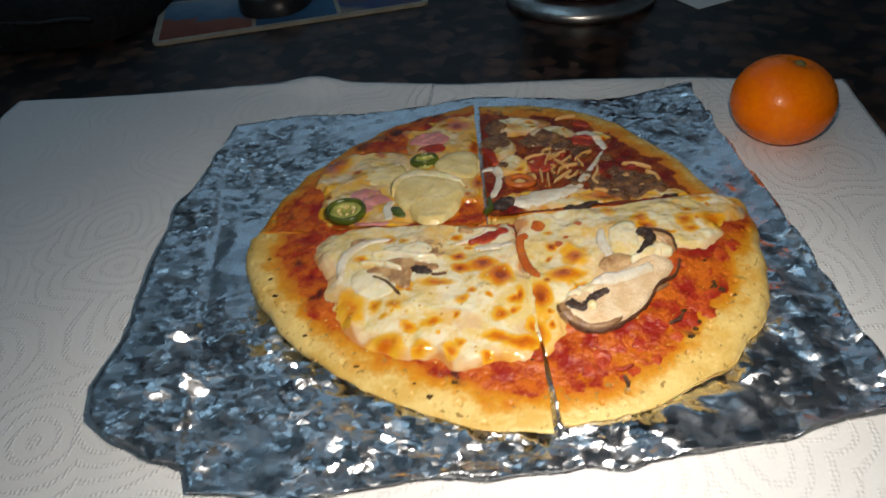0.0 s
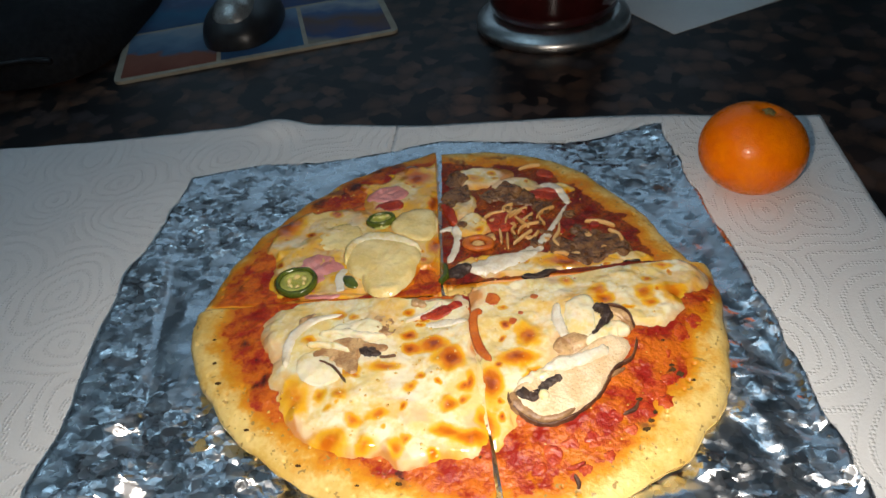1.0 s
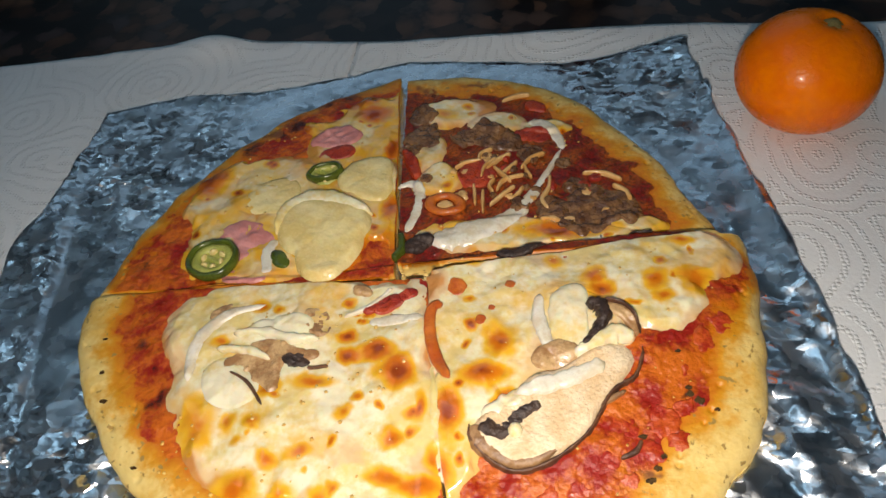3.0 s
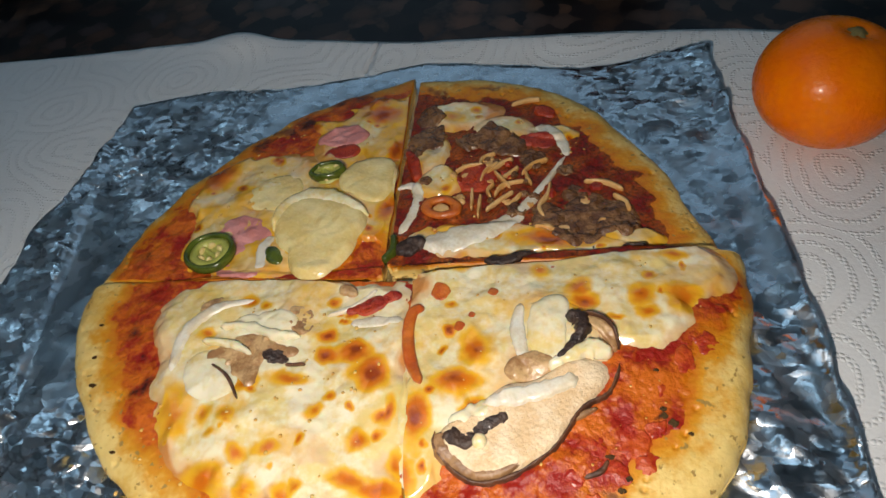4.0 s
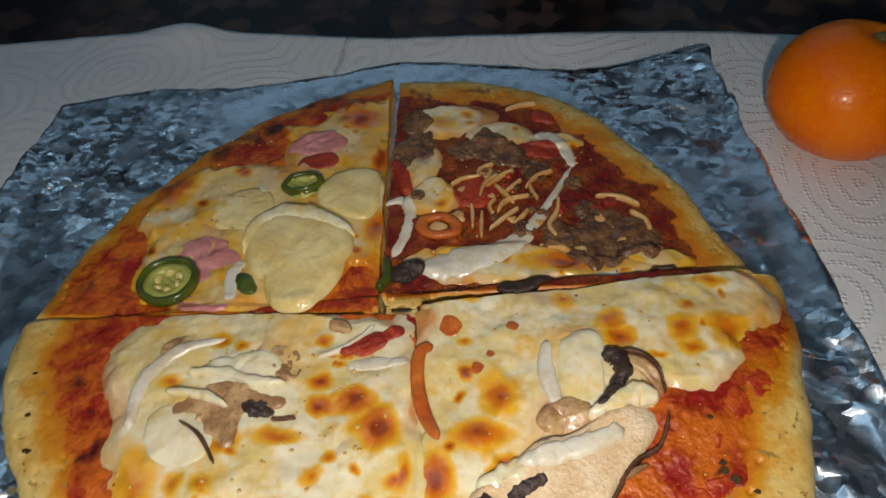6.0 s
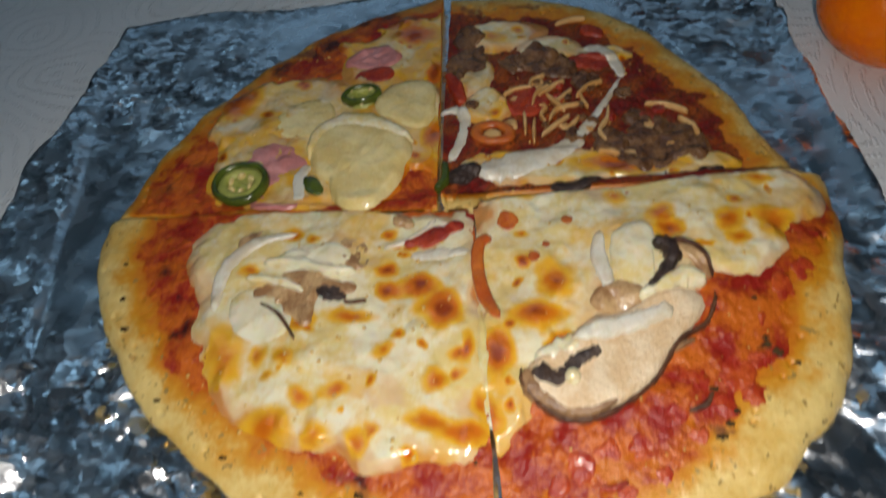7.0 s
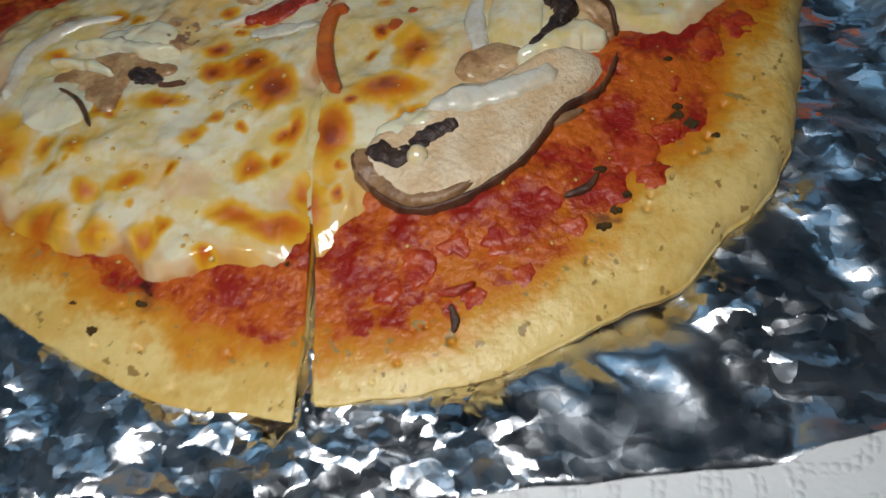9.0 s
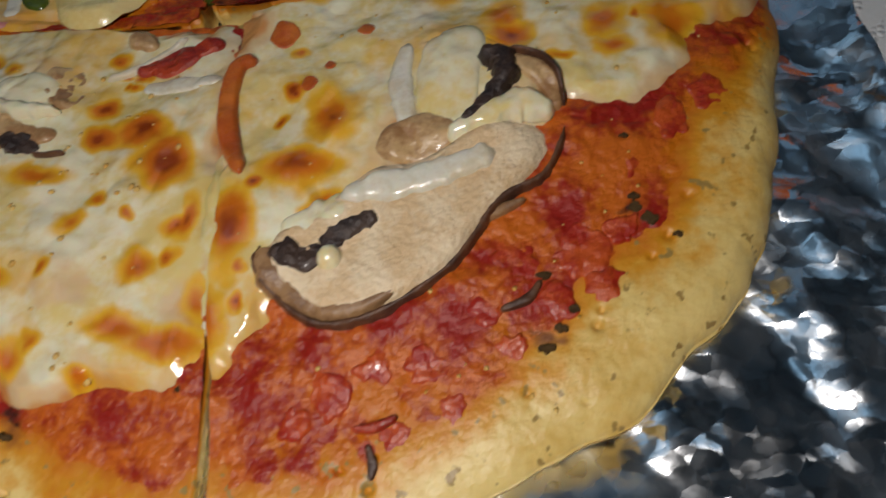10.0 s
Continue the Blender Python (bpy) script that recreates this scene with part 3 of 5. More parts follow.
class Slice:
    """A quarter of the pizza: the apex, the angles of its outline and the radii there, and what lies on it."""

    def __init__(self, label, apex, angles, radii, seed, cheese, brown, bare=(), char=(), reach=0.86, sauce=1.0, pits=0, opening=0.0, orange=0.6, tone=0.0, dark=0.0, fine=1.0, melt=0.0, specks=14):
        self.seed, self.cheese_list, self.brown_list = seed, cheese, brown
        self.bare, self.char, self.reach = bare, char, reach
        cx, cy = apex
        nt, nr = int(230 * fine), int(190 * fine)
        th = np.linspace(angles[0], angles[-1], nt)
        order = np.argsort(angles)
        R = np.interp(th, np.array(angles)[order], np.array(radii)[order])
        half = nt // 24
        ker = np.hanning(2 * half + 1)
        R = np.convolve(np.pad(R, half, mode="edge"), ker / ker.sum(), "valid")
        R = R + 0.0012 * vnoise(th / 6.0, th * 0 + seed, seed) + 0.0003 * vnoise(th / 2.3, th * 0, seed + 4)
        r = np.linspace(0.015, 1, nr)
        share = np.linspace(0, 1, nt)[:, None] ** 3
        T = np.radians(th[:, None] + opening * share * np.clip((r - 0.6) / 0.4, 0, 1)[None])
        self.X, self.Y = cx + r[None] * R[:, None] * np.cos(T), cy + r[None] * R[:, None] * np.sin(T)
        # cut sides wander a little
        wob = 0.0004 * vnoise(r * 14, r * 0, seed + 9)
        for i, s in ((0, 1), (-1, -1)):
            nx, ny = -math.sin(math.radians(th[i])), math.cos(math.radians(th[i]))
            self.X[i] += wob * nx * s
            self.Y[i] += wob * ny * s
        self.rel = np.broadcast_to(r[None], self.X.shape)
        self.out = (1 - self.rel) * R[:, None]
        X, Y = self.X, self.Y
        self.root = thing("pizza_slice", (cx, cy, 0.005), label, "pizza slice", "quarters of the pizza")
        edge = np.clip(self.out / 0.0065, 0, 1)
        Z = crust_height(X, Y)
        Z = Z - 0.55 * (Z - 0.0055) * (1 - np.sqrt(1 - (1 - edge) ** 2))
        Z = Z + 0.0008 * np.exp(-((self.out - 0.011) / 0.007) ** 2) + 0.00025 * fbm(X, Y, 0.005, seed + 2)
        rng = np.random.default_rng(seed)
        for _ in range(pits):
            i, j = rng.integers(5, nt - 5), rng.integers(int(nr * 0.87), int(nr * 0.975))
            s = rng.uniform(0.0004, 0.0009)
            Z -= rng.uniform(0.0008, 0.0018) * np.exp(-((X - X[i, j]) ** 2 + (Y - Y[i, j]) ** 2) / s ** 2)
        sm = self.sauce_mask(X, Y, self.rel)
        stain = np.clip(1.0 + sm * 5.0, 0, 1)
        ch = np.clip(lobes(X, Y, char, 0.4, 0.008, seed + 3), 0, 1) if char else np.zeros_like(X)
        burnt = np.maximum(ch, dark)
        top = np.stack([X, Y, Z], -1).reshape(-1, 3)
        idx = np.arange(nt * nr).reshape(nt, nr)
        quads = np.stack([idx[:-1, :-1], idx[:-1, 1:], idx[1:, 1:], idx[1:, :-1]], -1).reshape(-1, 4)
        if angles[-1] < angles[0]:
            quads = quads[:, ::-1]
        ring = list(idx[0, :]) + list(idx[1:, -1]) + list(idx[-1, -2::-1]) + list(idx[-2:0:-1, 0])
        mid, low = top[ring].copy(), top[ring].copy()
        cen = top[:, :2].mean(0)
        mid[:, 2] = 0.5 * mid[:, 2] + 0.5 * 0.0055
        mid[:, :2] += (mid[:, :2] - cen) * 0.001
        low[:, 2] = 0.0048
        low[:, :2] -= (low[:, :2] - cen) * 0.010
        n0, m = len(top), len(ring)
        faces = quads.tolist()
        for a, b in ((ring, range(n0, n0 + m)), (range(n0, n0 + m), range(n0 + m, n0 + 2 * m))):
            faces += [(a[i], b[i], b[(i + 1) % m], a[(i + 1) % m]) for i in range(m)]
        faces.append(tuple(range(n0 + m, n0 + 2 * m)))
        pad = np.zeros(2 * m)
        arrays("crust", np.concatenate([top, mid, low]), faces, CRUST, self.root, "pale golden baked crust",
               attrs={"stain": np.concatenate([stain.ravel(), pad]), "char": np.concatenate([ch.ravel(), pad + 0.15])})
        # sauce
        keep = sm > -0.10
        lift = np.clip(sm * 6, -1, 1) * 0.0009 * sauce + 0.0011 * fbm(X, Y, 0.005, seed + 5) * np.clip(sm * 5, 0, 1)
        self.sheet("sauce", X, Y, Z + lift, keep, quads, SAUCE, "glossy red tomato sauce",
                   {"thin": np.clip(0.92 - sm * 14 + orange * (0.12 + 0.7 * fbm(X, Y, 0.013, seed + 6) + 0.8 * fbm(X, Y, 0.005, seed + 16)), 0, 1.3), "char": burnt})
        # cheese
        cm = self.cheese_mask(X, Y)
        keep = cm > -0.12
        toast = random.Random(seed)
        small = []
        for _ in range(specks):
            p, q, u, v = toast.choice(cheese)
            r = toast.uniform(0.0012, 0.0030)
            small.append((p + u * toast.uniform(-0.8, 0.8), q + v * toast.uniform(-0.8, 0.8), r * toast.uniform(0.8, 1.5), r))
        b = lobes(X, Y, [(p, q, 1.15 * u, 1.15 * v) for p, q, u, v in list(brown) + small], 0.20, 0.008, seed + 7) if brown else np.zeros_like(X)
        b = tone + np.clip(b, 0, 1) * (1.40 + 0.6 * fbm(X, Y, 0.03, seed + 17)) + 0.8 * np.clip(fbm(X, Y, 0.014, seed + 8) + 0.02, 0, 0.5)
        self.sheet("cheese", X, Y, Z + self.cheese_lift(X, Y, cm), keep, quads, CHEESE, "melted cream cheese layer with toasted spots",
                   {"brown": b, "thin": np.clip(1.20 + melt - cm * 2.5 + 1.2 * fbm(X, Y, 0.020, seed + 13) + 0.8 * fbm(X, Y, 0.007, seed + 23), 0, 1.4)})

    def sauce_mask(self, x, y, rel=None):
        if rel is None:
            return np.full(np.shape(x), 0.3)
        return (self.reach - rel) * 1.6 + 0.10 * fbm(x, y, 0.018, self.seed + 1) + 0.05 * fbm(x, y, 0.005, self.seed + 12) + 0.17 * np.exp(-((x - 0.172) / 0.016) ** 2 - ((y - 0.334) / 0.017) ** 2)

    def cheese_mask(self, x, y):
        m = lobes(x, y, self.cheese_list, 0.26, 0.016, self.seed)
        if self.bare:
            m = np.minimum(m, 0.15 - lobes(x, y, self.bare, 0.35, 0.008, self.seed + 15))
        return m

    def cheese_lift(self, x, y, m):
        body = np.clip(m * 4, -0.6, 1)
        lumps = 0.0019 * fbm(x, y, 0.019, self.seed + 10, 2) + 0.0006 * fbm(x, y, 0.0045, self.seed + 18, 2) + 0.0007 * (np.abs(vnoise(x / 0.009 + 0.4 * vnoise(x / 0.006, y / 0.006, self.seed), y / 0.013, self.seed + 11)) - 0.35)
        return 0.0019 * body + lumps * np.clip(m * 4, 0, 1) + 0.0008

    def top(self, x, y):
        x, y = np.asarray(x, float), np.asarray(y, float)
        return crust_height(x, y) + np.maximum(0.0009, self.cheese_lift(x, y, self.cheese_mask(x, y)))

    def sheet(self, name, X, Y, Z, keep, quads, mat, label, attrs):
        flat = keep.ravel()
        q = quads[flat[quads].any(axis=1)]
        used = np.unique(q)
        remap = np.full(flat.size, -1)
        remap[used] = np.arange(len(used))
        P = np.stack([X.ravel(), Y.ravel(), Z.ravel()], -1)[used]
        arrays(name, P, remap[q].tolist(), mat, self.root, label, attrs={k: v.ravel()[used] for k, v in attrs.items()})

    # toppings follow the surface below them
    def strip(self, name, pts, widths, thick, mat, label="", lift=0.0, parent=None, jag=0.0, seed=0):
        pts = np.array(pts, float)
        if mat is ONION:
            lift = lift - 0.0003
            thick, jag = 0.45 * thick, jag or 0.14
        n = 14 * (len(pts) - 1)
        ext = np.vstack([2 * pts[0] - pts[1], pts, 2 * pts[-1] - pts[-2]])
        path = []
        for t in np.linspace(0, len(pts) - 1.0001, n):
            i, f = int(t), t - int(t)
            p0, p1, p2, p3 = ext[i:i + 4]
            path.append(0.5 * (2 * p1 + (p2 - p0) * f + (2 * p0 - 5 * p1 + 4 * p2 - p3) * f ** 2 + (3 * p1 - p0 - 3 * p2 + p3) * f ** 3))
        path = np.array(path)
        w = np.interp(np.linspace(0, 1, n), np.linspace(0, 1, len(widths)), widths) / 2
        tip = np.minimum(np.arange(n), np.arange(n)[::-1]) / n
        w = w * np.sqrt(np.clip(tip / 0.06, 0.05, 1))
        if jag:
            w = w * (1 + jag * vnoise(np.arange(n) * 0.45, np.zeros(n), seed))
        tan = np.gradient(path, axis=0)
        nor = np.stack([-tan[:, 1], tan[:, 0]], -1) / (np.linalg.norm(tan, axis=1, keepdims=True) + 1e-9)
        c = 11
        u = np.linspace(-1, 1, c)
        px = path[:, 0:1] + nor[:, 0:1] * w[:, None] * u
        py = path[:, 1:2] + nor[:, 1:2] * w[:, None] * u
        prof = np.sqrt(np.clip(1 - np.abs(u) ** 3, 0, 1))[None] * np.clip(tip / 0.05, 0.2, 1)[:, None]
        base = self.top(px, py) + lift
        pz = base + thick * prof + 0.12 * thick * fbm(px, py, 0.004, seed + 40)
        top = np.stack([px, py, pz], -1).reshape(-1, 3)
        bot = np.stack([px, py, base - 0.0012], -1).reshape(-1, 3)
        return self.close(name, top, bot, n, c, mat, label, parent)

    def close(self, name, top, bot, n, c, mat, label, parent):
        idx = np.arange(n * c).reshape(n, c)
        q = np.stack([idx[:-1, :-1], idx[1:, :-1], idx[1:, 1:], idx[:-1, 1:]], -1).reshape(-1, 4)
        faces = q.tolist() + (q[:, ::-1] + n * c).tolist()
        ring = list(idx[:, 0]) + list(idx[-1, 1:]) + list(idx[-2::-1, -1]) + list(idx[0, -2:0:-1])
        m = len(ring)
        faces += [(ring[i], ring[i] + n * c, ring[(i + 1) % m] + n * c, ring[(i + 1) % m]) for i in range(m)]
        ob = arrays(name, np.concatenate([top, bot]), faces, mat, parent or self.root, label)
        return ob

    def patch(self, name, cx, cy, radii, thick, mat, label="", turn=0.0, lift=0.0, lump=0.0, parent=None, seed=0, flat=4, wobble=0.06, level=False, blur=9):
        """A flat piece: radii at even angles round its middle, with a soft rim."""
        n, c = 72, 12
        a = np.linspace(0, 2 * np.pi, n, endpoint=False)
        rr = np.array(list(radii) + [radii[0]])
        R = np.interp(a / (2 * np.pi), np.linspace(0, 1, len(rr)), rr)
        ker = np.hanning(blur)
        R = np.convolve(np.pad(R, blur // 2, mode="wrap"), ker / ker.sum(), "valid")
        R = R * (1 + wobble * vnoise(np.cos(a) * 2.5 + 7, np.sin(a) * 2.5, seed))
        s = np.linspace(0.0, 1, c)
        px = cx + s[None] * R[:, None] * np.cos(a + radians(turn))[:, None]
        py = cy + s[None] * R[:, None] * np.sin(a + radians(turn))[:, None]
        prof = (1 - s[None] ** flat) ** 0.5 * np.ones((n, 1))
        base = (crust_height(px, py) + 0.0026 if level else self.top(px, py)) + lift
        pz = base + thick * prof + lump * fbm(px, py, 0.0035, seed + 50, 3) * np.clip((1 - s[None]) * 4, 0, 1)
        pz[:, -1] = base[:, -1] - 0.0006
        P = np.stack([px, py, pz], -1).reshape(-1, 3)
        idx = np.arange(n * c).reshape(n, c)
        faces = []
        for i in range(n):
            k = (i + 1) % n
            for j in range(c - 1):
                faces.append((idx[i, j], idx[i, j + 1], idx[k, j + 1], idx[k, j]))
        me_ob = arrays(name, P, faces, mat, parent or self.root, label)
        bmx = bmesh.new()
        bmx.from_mesh(me_ob.data)
        bmesh.ops.remove_doubles(bmx, verts=bmx.verts, dist=1e-6)
        bmx.to_mesh(me_ob.data)
        bmx.free()
        return me_ob

    def ring(self, name, cx, cy, r, wide, thick, mat, label="", squash=1.0, turn=0.0, parent=None, lift=0.0, seed=0):
        n, c = 56, 10
        a = np.linspace(0, 2 * np.pi, n, endpoint=False)
        rr = r * (1 + 0.06 * vnoise(np.cos(a) * 2, np.sin(a) * 2, seed))
        b = np.linspace(0, 2 * np.pi, c, endpoint=False)
        rad = rr[:, None] + wide / 2 * np.cos(b)[None]
        lx, ly = rad * np.cos(a)[:, None], rad * np.sin(a)[:, None] * squash
        t = radians(turn)
        px, py = cx + lx * math.cos(t) - ly * math.sin(t), cy + lx * math.sin(t) + ly * math.cos(t)
        pz = self.top(np.full_like(px, cx), np.full_like(py, cy)) + lift + thick / 2 * np.sin(b)[None] + thick * 0.35
        idx = np.arange(n * c).reshape(n, c)
        faces = [(idx[i, j], idx[(i + 1) % n, j], idx[(i + 1) % n, (j + 1) % c], idx[i, (j + 1) % c]) for i in range(n) for j in range(c)]
        return arrays(name, np.stack([px, py, pz], -1).reshape(-1, 3), faces, mat, parent or self.root, label)

    def flecks(self, name, places, size, mat, label="", lift=0.0):
        rng = random.Random(self.seed)
        for x, y in places:
            k = size * rng.uniform(0.7, 1.4)
            self.patch(name, x, y, [k * rng.uniform(0.6, 1.2) * (1.35 if q % 4 == 0 else 0.75) for q in range(8)], 0.0003, mat, label, lift=lift - 0.0001, lump=0.0005, wobble=0.3, seed=rng.randint(0, 99))


def upper_left():
    s = Slice("pizza slice with ham, pineapple and jalapeno on foil", (0.0488, 0.3335), (98.0, 110.9, 126.7, 143, 162, 175, 184.6),
              (0.1365, 0.1290, 0.1235, 0.1200, 0.1195, 0.1205, 0.1225), 11,
              cheese=((0.012, 0.362, 0.036, 0.030), (-0.015, 0.384, 0.032, 0.020), (0.018, 0.412, 0.022, 0.030), (-0.028, 0.352, 0.017, 0.020),
                      (0.026, 0.438, 0.013, 0.018), (-0.008, 0.343, 0.030, 0.015), (0.034, 0.385, 0.010, 0.02), (-0.036, 0.372, 0.012, 0.015),
                      (-0.027, 0.394, 0.016, 0.010), (0.008, 0.428, 0.020, 0.011), (-0.040, 0.372, 0.010, 0.014), (0.034, 0.360, 0.010, 0.010)),
              brown=((-0.033, 0.407, 0.012, 0.008), (-0.014, 0.423, 0.012, 0.007), (0.023, 0.434, 0.012, 0.008), (-0.003, 0.446, 0.016, 0.008),
                     (-0.047, 0.388, 0.012, 0.014), (0.013, 0.450, 0.017, 0.013), (-0.024, 0.415, 0.014, 0.009), (0.036, 0.408, 0.004, 0.010), (0.041, 0.372, 0.005, 0.010), (0.008, 0.371, 0.005, 0.004), (0.040, 0.343, 0.013, 0.016)),
              bare=((-0.055, 0.345, 0.014, 0.022), (-0.036, 0.409, 0.017, 0.010), (-0.008, 0.436, 0.018, 0.009), (0.016, 0.456, 0.022, 0.012), (0.040, 0.340, 0.010, 0.013)),
              char=((-0.034, 0.409, 0.014, 0.012), (-0.015, 0.428, 0.015, 0.010), (-0.058, 0.336, 0.009, 0.009), (-0.003, 0.446, 0.018, 0.010), (0.006, 0.452, 0.020, 0.011), (-0.050, 0.388, 0.010, 0.013), (-0.024, 0.420, 0.020, 0.010)), reach=0.93, pits=10, tone=0.30, orange=2.2, melt=0.30)
    s.patch("ham_piece", -0.019, 0.350, (0.015, 0.012, 0.013, 0.012, 0.013, 0.010), 0.0010, HAM, "pink cooked ham", 10, -0.0002, 0.0012, seed=3, wobble=0.14, level=True)
    s.patch("ham_piece", 0.007, 0.416, (0.013, 0.009, 0.007, 0.012, 0.008, 0.008), 0.0012, HAM, "pink cooked ham", 15, -0.0002, 0.0014, seed=4, wobble=0.16, level=True)
    s.patch("ham_piece", 0.010, 0.405, (0.010, 0.005, 0.005, 0.009, 0.004, 0.005), 0.0010, PEPPER, "red pepper under cheese", 20, 0.0, 0.0006, seed=5, level=True)
    s.patch("ham_piece", -0.012, 0.332, (0.012, 0.006, 0.004, 0.010, 0.004, 0.004), 0.0005, HAM, "pink cooked ham", 4, 0.0, 0.0004, seed=6, level=True)
    s.patch("pineapple_chunk", 0.0165, 0.353, (0.0170, 0.0204, 0.0224, 0.0211, 0.0208, 0.0250, 0.0258, 0.0232, 0.0203, 0.0171, 0.0140, 0.0185, 0.0233, 0.0240, 0.0194, 0.0182), 0.0034, PINEAPPLE, "pale yellow pineapple chunk", 0, 0.0004, 0.0007, seed=7, flat=9, wobble=0.02, level=True, blur=5)
    s.strip("cheese_cap", [(-0.0040, 0.354), (-0.0030, 0.366), (0.0035, 0.3735), (0.0140, 0.3740), (0.0250, 0.3705), (0.0345, 0.3665)], (0.003, 0.006, 0.009, 0.0095, 0.006, 0.003), 0.0040, CHEESE, "melted cheese over pineapple", 0.0004, seed=8, jag=0.15)
    s.patch("pineapple_chunk", 0.0285, 0.388, (0.0122, 0.0140, 0.0154, 0.0141, 0.0136, 0.0139, 0.0140, 0.0136, 0.0121, 0.0128, 0.0162, 0.0136), 0.0024, PINEAPPLE, "pale yellow pineapple chunk", 0, -0.0004, 0.0005, seed=9, flat=7, level=True)
    s.patch("pineapple_chunk", -0.0125, 0.377, (0.0129, 0.0131, 0.0136, 0.0124, 0.0110, 0.0111, 0.0130, 0.0133, 0.0124, 0.0126, 0.0130, 0.0130), 0.0018, PINEAPPLE, "pale yellow pineapple chunk", 0, -0.0008, 0.0005, seed=10, flat=6, level=True)
    for cx, cy, r, sq, turn in ((-0.0265, 0.3390, 0.0096, 0.95, 0), (0.0085, 0.3905, 0.0070, 0.62, 20)):
        skin = s.ring("jalapeno_ring", cx, cy, r, 0.0028, 0.0048, JALAPENO, "dark green jalapeno ring", sq, turn, seed=int(cx * 1e4))
        s.ring("flesh", cx, cy, r * 0.70, 0.0042, 0.0036, PITH, "pale green jalapeno flesh", sq, turn, parent=skin, seed=int(cx * 1e4))
        for k in range(6):
            a = k * 1.05 + cx * 90
            s.patch("seed", cx + 0.0045 * math.cos(a), cy + 0.0042 * math.sin(a), (0.0021, 0.0014, 0.0011, 0.0021, 0.0014, 0.0011), 0.0026, SEED, "", k * 50, 0.0006, seed=k, parent=skin, flat=2)
        s.patch("flesh", cx, cy, [r * 0.9] * 6, 0.0012, PITH, "pale green jalapeno flesh", 0, 0.0002, 0.0006, parent=skin, seed=3)
        s.strip("pith", [(cx - 0.005, cy + 0.003), (cx, cy), (cx + 0.005, cy - 0.002)], (0.002, 0.003, 0.002), 0.002, PITH, parent=skin)
    s.strip("onion_strip", [(-0.004, 0.352), (-0.005, 0.344), (-0.002, 0.333)], (0.004, 0.006, 0.004), 0.0016, ONION, "white cooked onion strip", seed=2)
    s.patch("jalapeno_piece", 0.001, 0.341, (0.003, 0.004, 0.006, 0.003, 0.004, 0.006), 0.0012, JALAPENO, "dark green jalapeno piece", 20, seed=13)
    s.strip("jalapeno_piece", [(0.048, 0.357), (0.0495, 0.349), (0.047, 0.343)], (0.003, 0.004, 0.003), 0.0025, JALAPENO, "dark green jalapeno piece", seed=14)

    sheen(s, 60, (-0.035, 0.34, 0.03, 0.43), 0.0007, 1)


